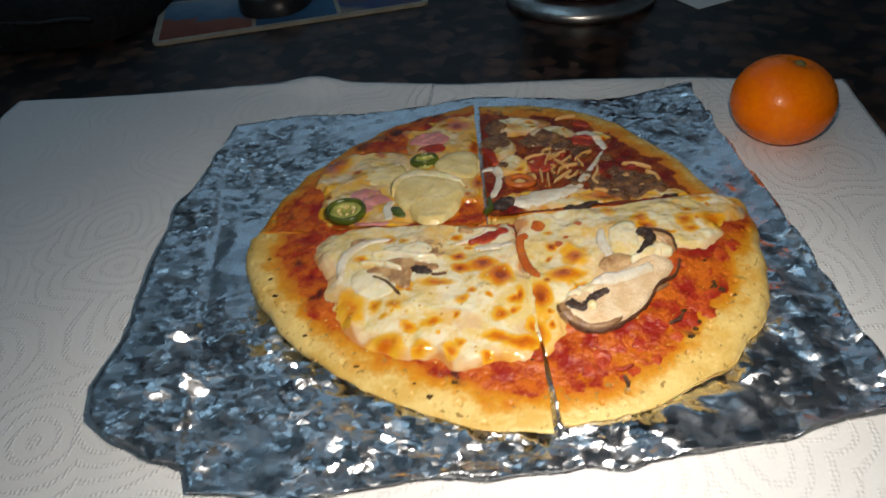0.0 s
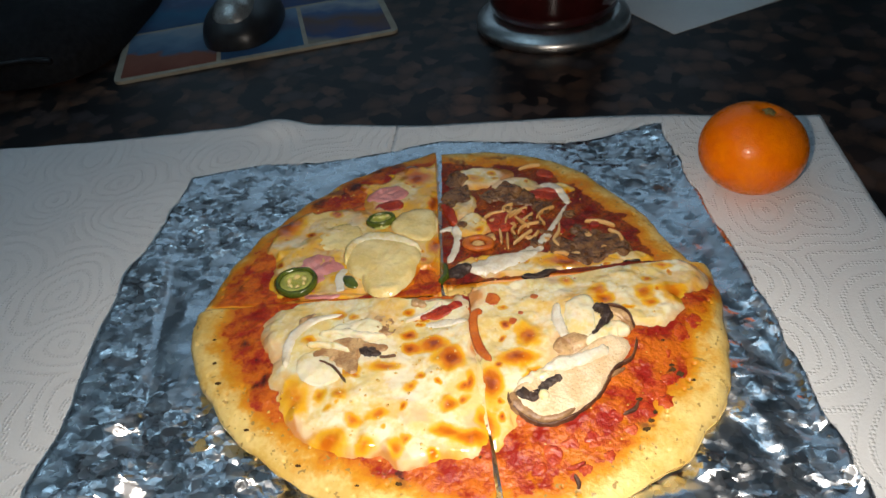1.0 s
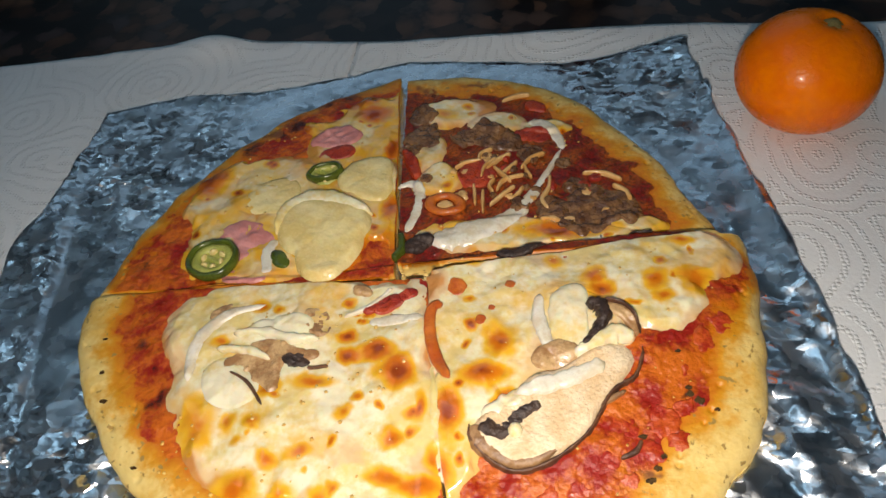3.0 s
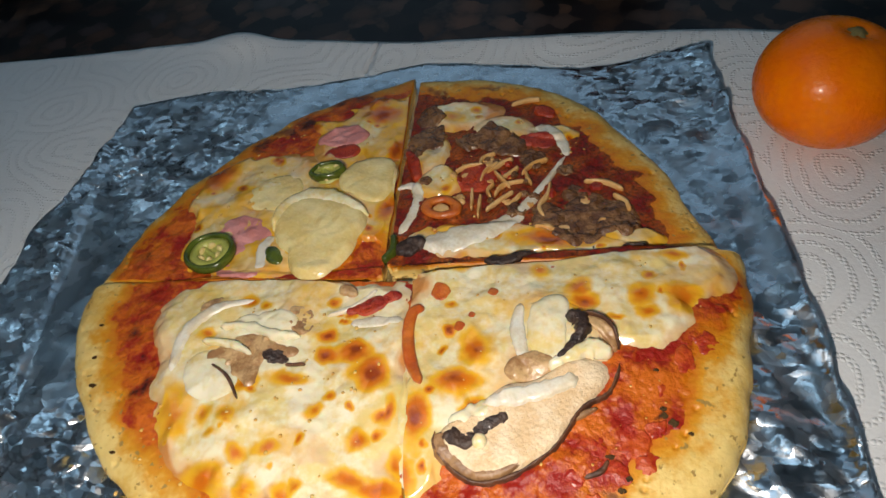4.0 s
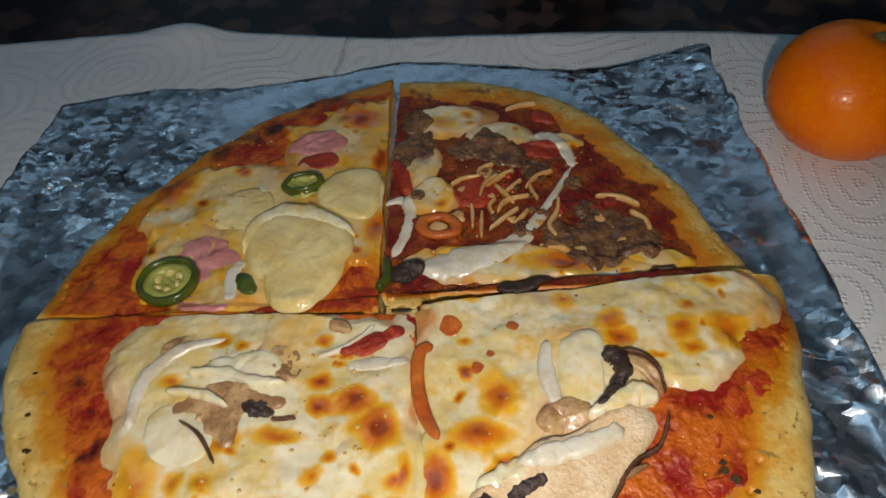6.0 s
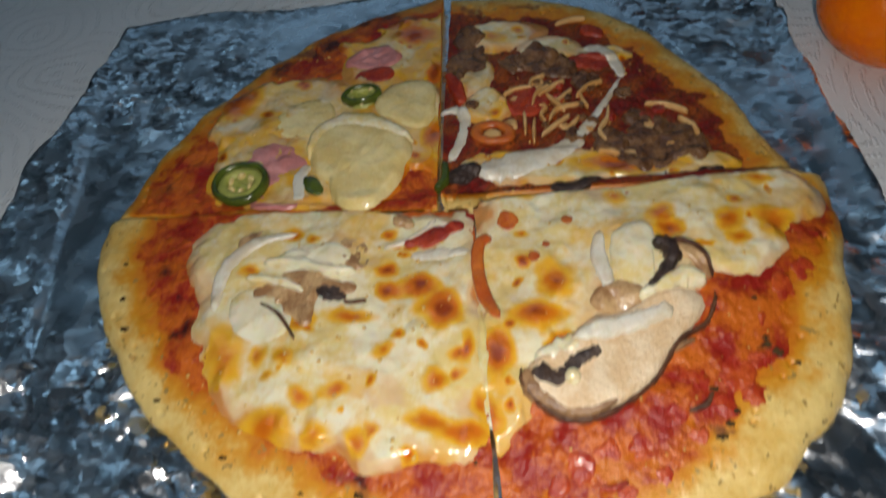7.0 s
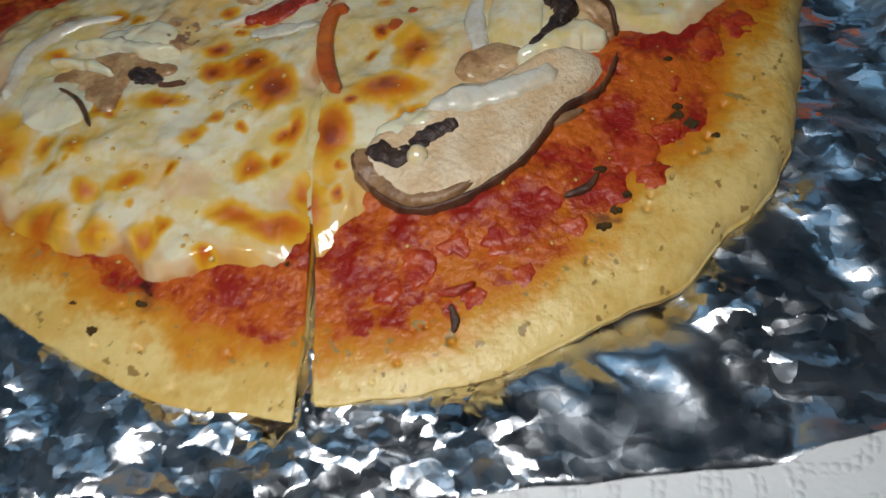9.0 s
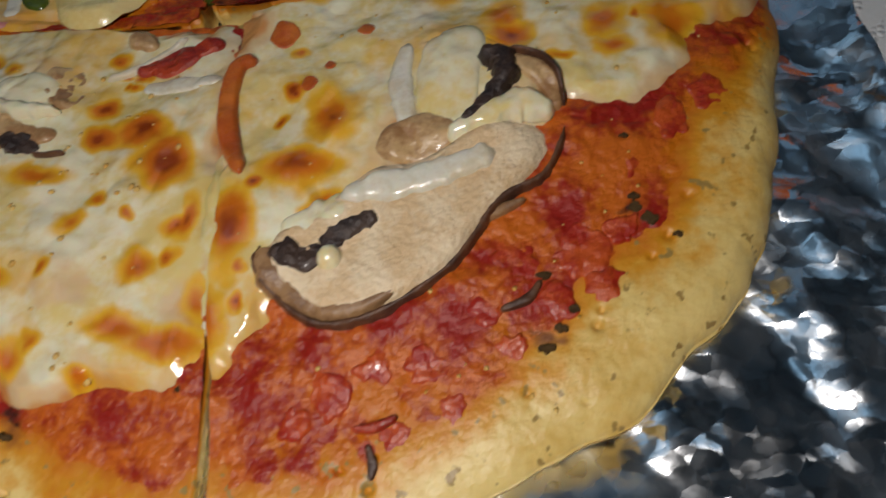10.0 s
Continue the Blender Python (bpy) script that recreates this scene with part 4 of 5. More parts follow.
def upper_right():
    s = Slice("pizza slice with mince, onion and mushroom on foil", (0.0490, 0.3405), (5.0, 12, 22, 40, 60, 79, 96.8),
              (0.1255, 0.1245, 0.1205, 0.1225, 0.1280, 0.1285, 0.1270), 23,
              cheese=((0.062, 0.436, 0.020, 0.011), (0.052, 0.407, 0.010, 0.014), (0.082, 0.427, 0.016, 0.008), (0.078, 0.357, 0.024, 0.009),
                      (0.098, 0.359, 0.022, 0.008), (0.060, 0.390, 0.010, 0.010), (0.104, 0.424, 0.012, 0.005), (0.140, 0.363, 0.012, 0.005), (0.122, 0.357, 0.022, 0.005)),
              brown=((0.058, 0.432, 0.006, 0.005), (0.110, 0.359, 0.018, 0.006), (0.120, 0.363, 0.012, 0.006), (0.125, 0.36, 0.01, 0.005)),
              char=((0.046, 0.452, 0.008, 0.008), (0.070, 0.459, 0.020, 0.003)), reach=0.885, pits=14, orange=0.25, dark=0.74, tone=0.16)
    crumb = random.Random(31)
    for k in range(34):
        x, y = (crumb.gauss(0.085, 0.013), crumb.gauss(0.396, 0.011)) if k < 20 else (crumb.gauss(0.118, 0.010), crumb.gauss(0.378, 0.008))
        r = crumb.uniform(0.0014, 0.0034)
        mat, note = ((MEAT, "brown mince crumb"), (SHRED, "golden baked crumb"), (PEPPER, "dark red pepper bit"))[k % 3]
        s.patch("crumb", x, y, [r * q for q in (1.0, 0.7, 0.95, 0.75, 1.1)], 0.0012, mat, note, k * 47, 0.0, 0.0008, seed=60 + k, wobble=0.25)
    for k, (x, y, r) in enumerate(((0.126, 0.374, 0.016), (0.118, 0.367, 0.011), (0.136, 0.369, 0.009), (0.078, 0.419, 0.010), (0.068, 0.417, 0.007), (0.050, 0.418, 0.010), (0.047, 0.433, 0.008),
                                   (0.045, 0.408, 0.006), (0.088, 0.414, 0.008), (0.108, 0.372, 0.008), (0.098, 0.407, 0.006), (0.118, 0.385, 0.006), (0.095, 0.374, 0.005), (0.113, 0.400, 0.004))):
        s.patch("mince_lump", x, y, [r * q for q in (1.0, 0.8, 0.95, 0.75, 1.05, 0.85)], 0.0013, MEAT, "glossy brown cooked mince", k * 40, 0.0, 0.0016, seed=30 + k, wobble=0.25)
    s.strip("onion_strip", [(0.0975, 0.429), (0.1040, 0.424), (0.1105, 0.4165), (0.1125, 0.4095)], (0.006, 0.0075, 0.0055, 0.003), 0.0022, ONION, "white cooked onion strip", seed=1)
    s.strip("onion_strip", [(0.1120, 0.4095), (0.1065, 0.395), (0.1000, 0.380), (0.0920, 0.3675), (0.0800, 0.3590), (0.0690, 0.3550), (0.0600, 0.3520)], (0.0020, 0.0028, 0.0045, 0.009, 0.0125, 0.0125, 0.007), 0.0026, ONION, "pale stringy cooked onion", seed=2, jag=0.15)
    s.strip("onion_strip", [(0.042, 0.385), (0.0485, 0.387), (0.0525, 0.381), (0.0525, 0.370), (0.0495, 0.358)], (0.002, 0.004, 0.005, 0.005, 0.003), 0.0020, ONION, "pale cooked onion strip", seed=3)
    s.patch("mushroom_piece", 0.0565, 0.3515, (0.007, 0.004, 0.004, 0.007, 0.005, 0.004), 0.0028, GILL, "black mushroom gills", 20, 0.0004, 0.0012, seed=41)
    s.ring("pepper_ring", 0.0645, 0.3735, 0.0065, 0.0050, 0.0030, PEPPER_ORANGE, "orange-red pepper ring", 0.7, 0, seed=5)
    s.patch("pepper_piece", 0.0640, 0.3733, (0.004, 0.003, 0.003, 0.004, 0.003), 0.0016, SHRED, "orange pepper flesh", seed=6)
    s.strip("pepper_strip", [(0.041, 0.409), (0.046, 0.400), (0.0505, 0.390)], (0.003, 0.006, 0.004), 0.0020, PEPPER, "red pepper strip", seed=7)
    s.patch("pepper_piece", 0.100, 0.4395, (0.006, 0.004, 0.004, 0.006, 0.004, 0.003), 0.0010, PEPPER, "dark red pepper piece", -30, seed=8)
    s.patch("pepper_piece", 0.099, 0.418, (0.010, 0.006, 0.004, 0.009, 0.004, 0.005), 0.0010, PEPPER, "dark red pepper piece", -10, seed=9)
    s.patch("pepper_piece", 0.076, 0.393, (0.010, 0.008, 0.009, 0.010, 0.008, 0.009), 0.0012, PEPPER, "dark red pepper piece", 60, 0, 0.0008, seed=19)
    rng = random.Random(5)
    for x, y in ((0.080, 0.376), (0.076, 0.380), (0.087, 0.392), (0.081, 0.396), (0.084, 0.385), (0.100, 0.401), (0.098, 0.394), (0.091, 0.387), (0.088, 0.379), (0.094, 0.380),
                 (0.085, 0.400), (0.079, 0.404), (0.090, 0.396), (0.072, 0.398)):
        a, l = rng.uniform(0.4, 2.4), rng.uniform(0.004, 0.0075)
        dx, dy, bend = l * math.cos(a), l * math.sin(a), rng.uniform(-0.002, 0.002)
        s.strip("cheese_shred", [(x - dx, y - dy), (x - dy * 0.2 + bend, y + dx * 0.2), (x + dx, y + dy)], (0.0010, 0.0018, 0.0012), 0.0013, SHRED, "golden baked cheese shred", 0.0008, seed=rng.randint(0, 99))
    for pts in ([(0.1075, 0.392), (0.107, 0.384), (0.1045, 0.377), (0.107, 0.371)], [(0.121, 0.393), (0.129, 0.393), (0.137, 0.389)], [(0.133, 0.386), (0.138, 0.382), (0.140, 0.377)], [(0.084, 0.443), (0.091, 0.447), (0.097, 0.448)], [(0.104, 0.365), (0.109, 0.366), (0.112, 0.364)]):
        s.strip("cheese_shred", pts, (0.0012, 0.0022, 0.0015), 0.0013, SHRED, "golden baked cheese shred", 0.0006, seed=len(pts))

    sheen(s, 90, (0.06, 0.355, 0.12, 0.43), 0.0007, 2)


def lower_right():
    s = Slice("pizza slice with a large mushroom slice on foil", (0.0622, 0.3340), (11.0, 8.6, -2, -11.2, -20.3, -31.3, -40.7, -45, -55.8, -66, -79.0),
              (0.119, 0.120, 0.1185, 0.1185, 0.1225, 0.1235, 0.1228, 0.1222, 0.1205, 0.1200, 0.1168), 37,
              cheese=((0.080, 0.3375, 0.022, 0.010), (0.128, 0.338, 0.040, 0.022), (0.090, 0.330, 0.032, 0.018), (0.154, 0.344, 0.021, 0.014), (0.090, 0.300, 0.022, 0.030),
                      (0.115, 0.310, 0.024, 0.016), (0.080, 0.280, 0.012, 0.024), (0.143, 0.322, 0.018, 0.014), (0.072, 0.312, 0.014, 0.024), (0.079, 0.262, 0.008, 0.012)),
              brown=((0.092, 0.303, 0.0075, 0.0075), (0.087, 0.291, 0.010, 0.0065), (0.074, 0.260, 0.006, 0.009), (0.077, 0.276, 0.006, 0.012), (0.145, 0.329, 0.0065, 0.0055),
                     (0.158, 0.328, 0.007, 0.008), (0.078, 0.340, 0.007, 0.004), (0.124, 0.332, 0.005, 0.005), (0.147, 0.322, 0.005, 0.004), (0.126, 0.325, 0.005, 0.005), (0.109, 0.338, 0.005, 0.005), (0.155, 0.348, 0.008, 0.004), (0.095, 0.281, 0.006, 0.005)),
              char=((0.152, 0.286, 0.004, 0.003), (0.139, 0.262, 0.004, 0.003)), reach=0.852, pits=14, opening=0.8, orange=1.7, fine=1.5, specks=18)
    big = s.patch("mushroom_slice", 0.109, 0.279, (0.0147, 0.0166, 0.0210, 0.0336, 0.0346, 0.0263, 0.0184, 0.0147, 0.0138, 0.0131, 0.0130, 0.0129, 0.0127, 0.0129, 0.0130, 0.0150, 0.0170, 0.0248, 0.0255, 0.0243, 0.0226, 0.0214, 0.0195, 0.0171, 0.0151, 0.0136, 0.0129, 0.0123, 0.0123, 0.0125, 0.0130, 0.0139), 0.0026, MUSHROOM, "pale mushroom slice with brown rim", 0, 0.0002, 0.0003, seed=1, flat=14, wobble=0.0, blur=5)
    s.strip("skin", [(0.0838, 0.2735), (0.0845, 0.2695), (0.0870, 0.2662), (0.0925, 0.2622), (0.0990, 0.2602), (0.1065, 0.2620), (0.1135, 0.2663), (0.1205, 0.2727), (0.1243, 0.2792), (0.1265, 0.2838), (0.1295, 0.2875), (0.1352, 0.2915), (0.1378, 0.2980), (0.1383, 0.3025)],
            (0.0014, 0.0015, 0.0014, 0.0013, 0.0013, 0.0014, 0.0012, 0.0012, 0.0012, 0.0014, 0.0013, 0.0013, 0.0013, 0.0008), 0.0021, SKIN, "dark brown mushroom skin", parent=big, jag=0.3, seed=2)
    s.strip("cap_edge", [(0.0862, 0.2735), (0.0872, 0.2690), (0.0925, 0.2655), (0.0995, 0.2632), (0.1065, 0.2645), (0.1135, 0.2688)], (0.004, 0.0060, 0.0062, 0.0050, 0.0034, 0.0006), 0.0022, CAP_EDGE, "brown mushroom cap edge", 0.0003, parent=big, jag=0.2, seed=4)
    s.patch("gill", 0.0920, 0.2715, (0.0075, 0.0048, 0.0032, 0.0036, 0.0050, 0.0062, 0.0045, 0.0030, 0.0034, 0.0050), 0.0028, GILL, "wet black mushroom gills", 5, 0.0006, 0.0012, parent=big, seed=6, flat=6, wobble=0.3, blur=3)
    s.strip("gill", [(0.0965, 0.2730), (0.1005, 0.2770), (0.1065, 0.2808)], (0.0045, 0.0062, 0.0030), 0.0027, GILL, "wet black mushroom gills", 0.0006, parent=big, jag=0.22, seed=7)
    s.strip("cap_edge", [(0.1240, 0.2815), (0.1275, 0.2842), (0.1325, 0.2870)], (0.0010, 0.0024, 0.0008), 0.0012, CAP_EDGE, "curled brown mushroom edge", parent=big, seed=9)
    s.strip("onion_strip", [(0.0985, 0.2832), (0.1080, 0.2868), (0.1175, 0.2905), (0.1260, 0.2948)], (0.0040, 0.0060, 0.0062, 0.0050), 0.0034, ONION, "white translucent onion strip", 0.0029, seed=3)
    s.strip("onion_strip", [(0.1045, 0.322), (0.1045, 0.313), (0.1065, 0.306), (0.1090, 0.2990)], (0.003, 0.0048, 0.0050, 0.003), 0.0022, ONION, "white translucent onion strip", 0.0002, seed=4)
    s.patch("mushroom_piece", 0.1105, 0.2978, (0.009, 0.006, 0.005, 0.009, 0.005, 0.005), 0.0018, MUSH_GREY, "grey-brown cooked mushroom", 15, 0.0, 0.0006, seed=5)
    cap = s.strip("mushroom_slice", [(0.125, 0.3165), (0.131, 0.3145), (0.1350, 0.311), (0.1368, 0.306)], (0.003, 0.005, 0.0045, 0.002), 0.0016, MUSH_GREY, "mushroom slice half sunk in cheese", 0.0, seed=7)
    s.strip("gill", [(0.1200, 0.3165), (0.1245, 0.3160), (0.1262, 0.3125), (0.1248, 0.3080), (0.1222, 0.3038), (0.1185, 0.2995)], (0.003, 0.0058, 0.0052, 0.0042, 0.0036, 0.0018), 0.0030, GILL, "wet black mushroom gills", 0.0004, parent=cap, jag=0.25, seed=8)
    s.strip("skin", [(0.126, 0.3182), (0.132, 0.3168), (0.136, 0.3125), (0.138, 0.307)], (0.001, 0.0012, 0.0012, 0.001), 0.0024, SKIN, "dark brown mushroom skin", 0.0003, parent=cap)
    s.strip("cheese_strand", [(0.1165, 0.2975), (0.1225, 0.3018), (0.1295, 0.3055), (0.1362, 0.3052)], (0.003, 0.0050, 0.0065, 0.003), 0.0026, CHEESE, "melted cheese over the mushroom", 0.0006, seed=29, jag=0.2)
    s.patch("cheese_cap", 0.1145, 0.3140, (0.0065, 0.009, 0.013, 0.011, 0.008, 0.0065, 0.0075, 0.012, 0.0145, 0.008), 0.0017, CHEESE, "smooth melted cheese dome", 0, 0.0, 0.0004, seed=9, flat=2)
    s.patch("cheese_cap", 0.0985, 0.2715, (0.0024, 0.0024, 0.0024, 0.0024, 0.0024), 0.0026, CHEESE, "melted cheese drop", 0, 0.0026, seed=10, flat=2)
    s.patch("cheese_cap", 0.0950, 0.2795, (0.010, 0.005, 0.003, 0.009, 0.005, 0.003), 0.0030, CHEESE, "melted cheese drop", 25, 0.0, 0.0006, seed=11, flat=3, wobble=0.2)
    s.strip("mushroom_piece", [(0.088, 0.3425), (0.096, 0.3435), (0.1035, 0.3485), (0.107, 0.351)], (0.002, 0.005, 0.004, 0.001), 0.0009, GILL, "black mushroom gills", -0.0002, seed=12, jag=0.35)
    for x, y in ((0.131, 0.3555), (0.141, 0.3555)):
        s.patch("mushroom_piece", x, y, (0.006, 0.003, 0.002, 0.005, 0.002, 0.002), 0.0007, GILL, "black mushroom gills", 5, seed=13)
    s.strip("pepper_strip", [(0.0700, 0.3195), (0.0665, 0.3165), (0.0670, 0.307), (0.0705, 0.297), (0.0760, 0.2885)], (0.003, 0.004, 0.0045, 0.0045, 0.003), 0.0012, PEPPER_ORANGE, "orange-red pepper strip", 0.0006, seed=14)
    for x, y, r in ((0.0845, 0.312, 0.0022), (0.088, 0.317, 0.0014), (0.094, 0.327, 0.0022), (0.0745, 0.327, 0.004)):
        s.patch("pepper_piece", x, y, (r, r * 0.9, r, r * 0.85, r * 0.95, r), 0.0005, PEPPER_ORANGE, "orange-red pepper bit", lift=-0.0001, seed=15, wobble=0.1)
    s.flecks("herb_flake", ((0.152, 0.2875), (0.1545, 0.2855), (0.1495, 0.3015), (0.1385, 0.2605), (0.1425, 0.2675), (0.137, 0.273), (0.1595, 0.283), (0.1515, 0.2895), (0.1405, 0.264)), 0.0011, HERB, "dark dried herb flake")
    s.strip("tomato_skin", [(0.107, 0.2435), (0.111, 0.2445), (0.1145, 0.2465)], (0.001, 0.002, 0.001), 0.0008, PEPPER, "dark red curled tomato skin", seed=3)
    s.strip("tomato_skin", [(0.110, 0.2415), (0.1115, 0.2385), (0.1115, 0.236)], (0.001, 0.002, 0.001), 0.0006, SKIN, "dark curled tomato skin", seed=4)
    s.strip("tomato_skin", [(0.130, 0.266), (0.1345, 0.2685), (0.1365, 0.272)], (0.001, 0.0018, 0.001), 0.0006, SKIN, "dark curled tomato skin", seed=5)

    bits = random.Random(12)
    for x, y, r in ((0.103, 0.249, 0.0050), (0.1145, 0.2425, 0.0040), (0.109, 0.2545, 0.0034), (0.1425, 0.2780, 0.0056), (0.1310, 0.2755, 0.0044), (0.1275, 0.2660, 0.0038), (0.1180, 0.2555, 0.0046), (0.1480, 0.2725, 0.0042),
                    (0.1395, 0.2690, 0.0040), (0.0960, 0.2430, 0.0036), (0.1330, 0.2600, 0.0030), (0.1500, 0.2830, 0.0036), (0.1240, 0.2490, 0.0030), (0.1580, 0.3060, 0.0050), (0.1660, 0.3130, 0.0045), (0.1500, 0.2960, 0.0042)):
        s.patch("tomato_chunk", x, y, [r * bits.uniform(0.55, 1.15) for _ in range(9)], 0.0005, TOMATO, "soft red tomato chunk", bits.uniform(0, 360), -0.0006, 0.0006, seed=bits.randint(0, 99), wobble=0.3, blur=5)
    sheen(s, 60, (0.075, 0.25, 0.155, 0.345), 0.0005, 3)


def lower_left():
    s = Slice("pizza slice with browned cheese and mushrooms on foil", (0.0622, 0.3328), (-175.5, -173.9, -163.7, -149.8, -139.4, -122.7, -109, -94.4, -79.15),
              (0.1390, 0.1390, 0.1360, 0.1290, 0.1240, 0.1180, 0.1165, 0.1182, 0.1190), 53,
              cheese=((0.032, 0.279, 0.044, 0.033), (0.000, 0.285, 0.024, 0.028), (0.040, 0.307, 0.034, 0.020), (0.059, 0.275, 0.020, 0.028),
                      (0.000, 0.314, 0.032, 0.012), (0.026, 0.257, 0.028, 0.012), (0.058, 0.300, 0.010, 0.030), (-0.016, 0.305, 0.016, 0.018), (0.062, 0.256, 0.017, 0.012), (0.045, 0.320, 0.02, 0.01), (0.020, 0.3225, 0.045, 0.009),
                      (0.006, 0.264, 0.018, 0.012), (0.046, 0.252, 0.018, 0.010)),
              brown=((0.058, 0.291, 0.0095, 0.008), (0.049, 0.300, 0.008, 0.005), (0.040, 0.298, 0.006, 0.004), (0.038, 0.306, 0.005, 0.003), (0.041, 0.276, 0.0045, 0.004), (0.060, 0.268, 0.005, 0.0045),
                     (-0.007, 0.268, 0.0085, 0.011), (0.011, 0.270, 0.0045, 0.004), (0.003, 0.269, 0.004, 0.004), (0.021, 0.258, 0.006, 0.004), (0.029, 0.261, 0.006, 0.003), (0.011, 0.249, 0.011, 0.008), (0.027, 0.2485, 0.006, 0.005),
                     (0.039, 0.248, 0.005, 0.004), (0.060, 0.2565, 0.009, 0.0042), (0.070, 0.2545, 0.009, 0.0042), (0.074, 0.263, 0.004, 0.006), (0.001, 0.318, 0.005, 0.0035), (0.009, 0.316, 0.004, 0.003), (-0.010, 0.301, 0.004, 0.003),
                     (0.014, 0.284, 0.005, 0.005), (0.045, 0.281, 0.003, 0.003), (0.028, 0.287, 0.010, 0.004), (0.067, 0.278, 0.003, 0.006)),
              char=((-0.042, 0.299, 0.009, 0.010), (-0.026, 0.277, 0.009, 0.010), (0.041, 0.236, 0.011, 0.008), (-0.034, 0.289, 0.006, 0.006)), reach=0.862, pits=20, orange=0.2, opening=-0.8, specks=22)
    s.strip("onion_strip", [(-0.0165, 0.284), (-0.0185, 0.294), (-0.0172, 0.304), (-0.0105, 0.3130), (0.002, 0.3185)], (0.003, 0.005, 0.0055, 0.005, 0.002), 0.0026, ONION, "white translucent onion strip", seed=1)
    s.patch("mushroom_slice", 0.006, 0.2925, (0.013, 0.011, 0.007, 0.011, 0.009, 0.006), 0.0014, MUSH_GREY, "brown mushroom slice sunk in cheese", -20, -0.0010, 0.0018, seed=2, wobble=0.2)
    s.strip("mushroom_slice", [(-0.006, 0.2905), (0.002, 0.2935), (0.011, 0.2890), (0.016, 0.2815)], (0.004, 0.009, 0.010, 0.004), 0.0016, MUSH_GREY, "tan mushroom slice sunk in cheese", -0.0006, seed=21, jag=0.25)
    s.strip("mushroom_slice", [(0.001, 0.3005), (0.010, 0.3000), (0.020, 0.2965), (0.029, 0.2975)], (0.003, 0.006, 0.006, 0.003), 0.0014, MUSH_GREY, "tan mushroom slice sunk in cheese", -0.0006, seed=22, jag=0.25)
    s.strip("cheese_strand", [(-0.006, 0.3045), (0.006, 0.3055), (0.018, 0.3025), (0.027, 0.3035)], (0.002, 0.004, 0.004, 0.002), 0.0022, CHEESE, "stretched melted cheese strand", 0.0004, seed=23, jag=0.3)
    s.strip("cheese_strand", [(-0.010, 0.2975), (0.002, 0.2975), (0.011, 0.2945)], (0.002, 0.003, 0.002), 0.0020, CHEESE, "stretched melted cheese strand", 0.0006, seed=24, jag=0.3)
    s.strip("mushroom_skin", [(0.0255, 0.2915), (0.033, 0.2925)], (0.001, 0.001), 0.0012, SKIN, "dark brown mushroom skin", 0.0002)
    s.strip("mushroom_skin", [(-0.002, 0.2885), (0.006, 0.2845), (0.0135, 0.2765)], (0.0008, 0.0014, 0.0010), 0.0012, SKIN, "dark brown mushroom skin", 0.0006)
    s.patch("mushroom_piece", 0.0205, 0.2945, (0.0055, 0.003, 0.0025, 0.006, 0.003, 0.003), 0.0010, GILL, "black mushroom gills", -10, 0.0, 0.0010, seed=3, wobble=0.25)
    s.patch("mushroom_piece", 0.0245, 0.3105, (0.008, 0.005, 0.006, 0.008, 0.005, 0.005), 0.0016, MUSH_GREY, "grey-brown cooked mushroom", -50, -0.0009, 0.0015, seed=4)
    s.patch("mushroom_piece", -0.0135, 0.314, (0.007, 0.004, 0.004, 0.006, 0.004, 0.004), 0.0014, MUSH_GREY, "grey-brown cooked mushroom", 40, -0.0009, 0.0015, seed=5)
    s.patch("mushroom_piece", 0.0130, 0.2985, (0.010, 0.005, 0.003, 0.010, 0.004, 0.003), 0.0014, MUSH_GREY, "grey-brown cooked mushroom", -15, -0.0009, 0.0015, seed=15)
    s.patch("cheese_cap", -0.0010, 0.2845, (0.013, 0.010, 0.011, 0.013, 0.010, 0.010), 0.0009, CHEESE, "smooth melted cheese dome", -30, 0.0, 0.0004, seed=6, flat=2)
    s.patch("cheese_cap", 0.010, 0.3075, (0.016, 0.006, 0.004, 0.014, 0.005, 0.005), 0.0012, CHEESE, "smooth melted cheese dome", 8, 0.0, 0.0005, seed=7, flat=2)
    for x, y, r in ((0.050, 0.3195, 0.007), (0.0565, 0.3235, 0.0045), (0.044, 0.3175, 0.004)):
        s.patch("pepper_piece", x, y, (r, r * 0.6, r * 0.5, r, r * 0.6, r * 0.5), 0.0012, PEPPER, "red pepper piece", 25, 0.0, 0.0006, seed=8)
    s.strip("onion_strip", [(0.034, 0.3135), (0.043, 0.3185), (0.050, 0.3265)], (0.0015, 0.002, 0.0015), 0.0022, ONION, "pale onion strand", 0.0006)
    s.strip("onion_strip", [(0.044, 0.3115), (0.053, 0.3125), (0.0635, 0.3135)], (0.003, 0.005, 0.003), 0.0014, ONION, "pale onion strand", 0.0002)
    s.patch("mushroom_piece", 0.0385, 0.3255, (0.005, 0.003, 0.002, 0.004, 0.003, 0.002), 0.0018, MUSH_GREY, "dark cooked mushroom", -20, seed=9)
    s.strip("cheese_bridge", [(0.0650, 0.3215), (0.0688, 0.3040), (0.0716, 0.2890), (0.0745, 0.2745), (0.0768, 0.2640), (0.0785, 0.2560)], (0.005, 0.0060, 0.0060, 0.0070, 0.0070, 0.0045), 0.0009, CHEESE, "melted cheese run together over the cut", -0.0007, seed=33, jag=0.3)
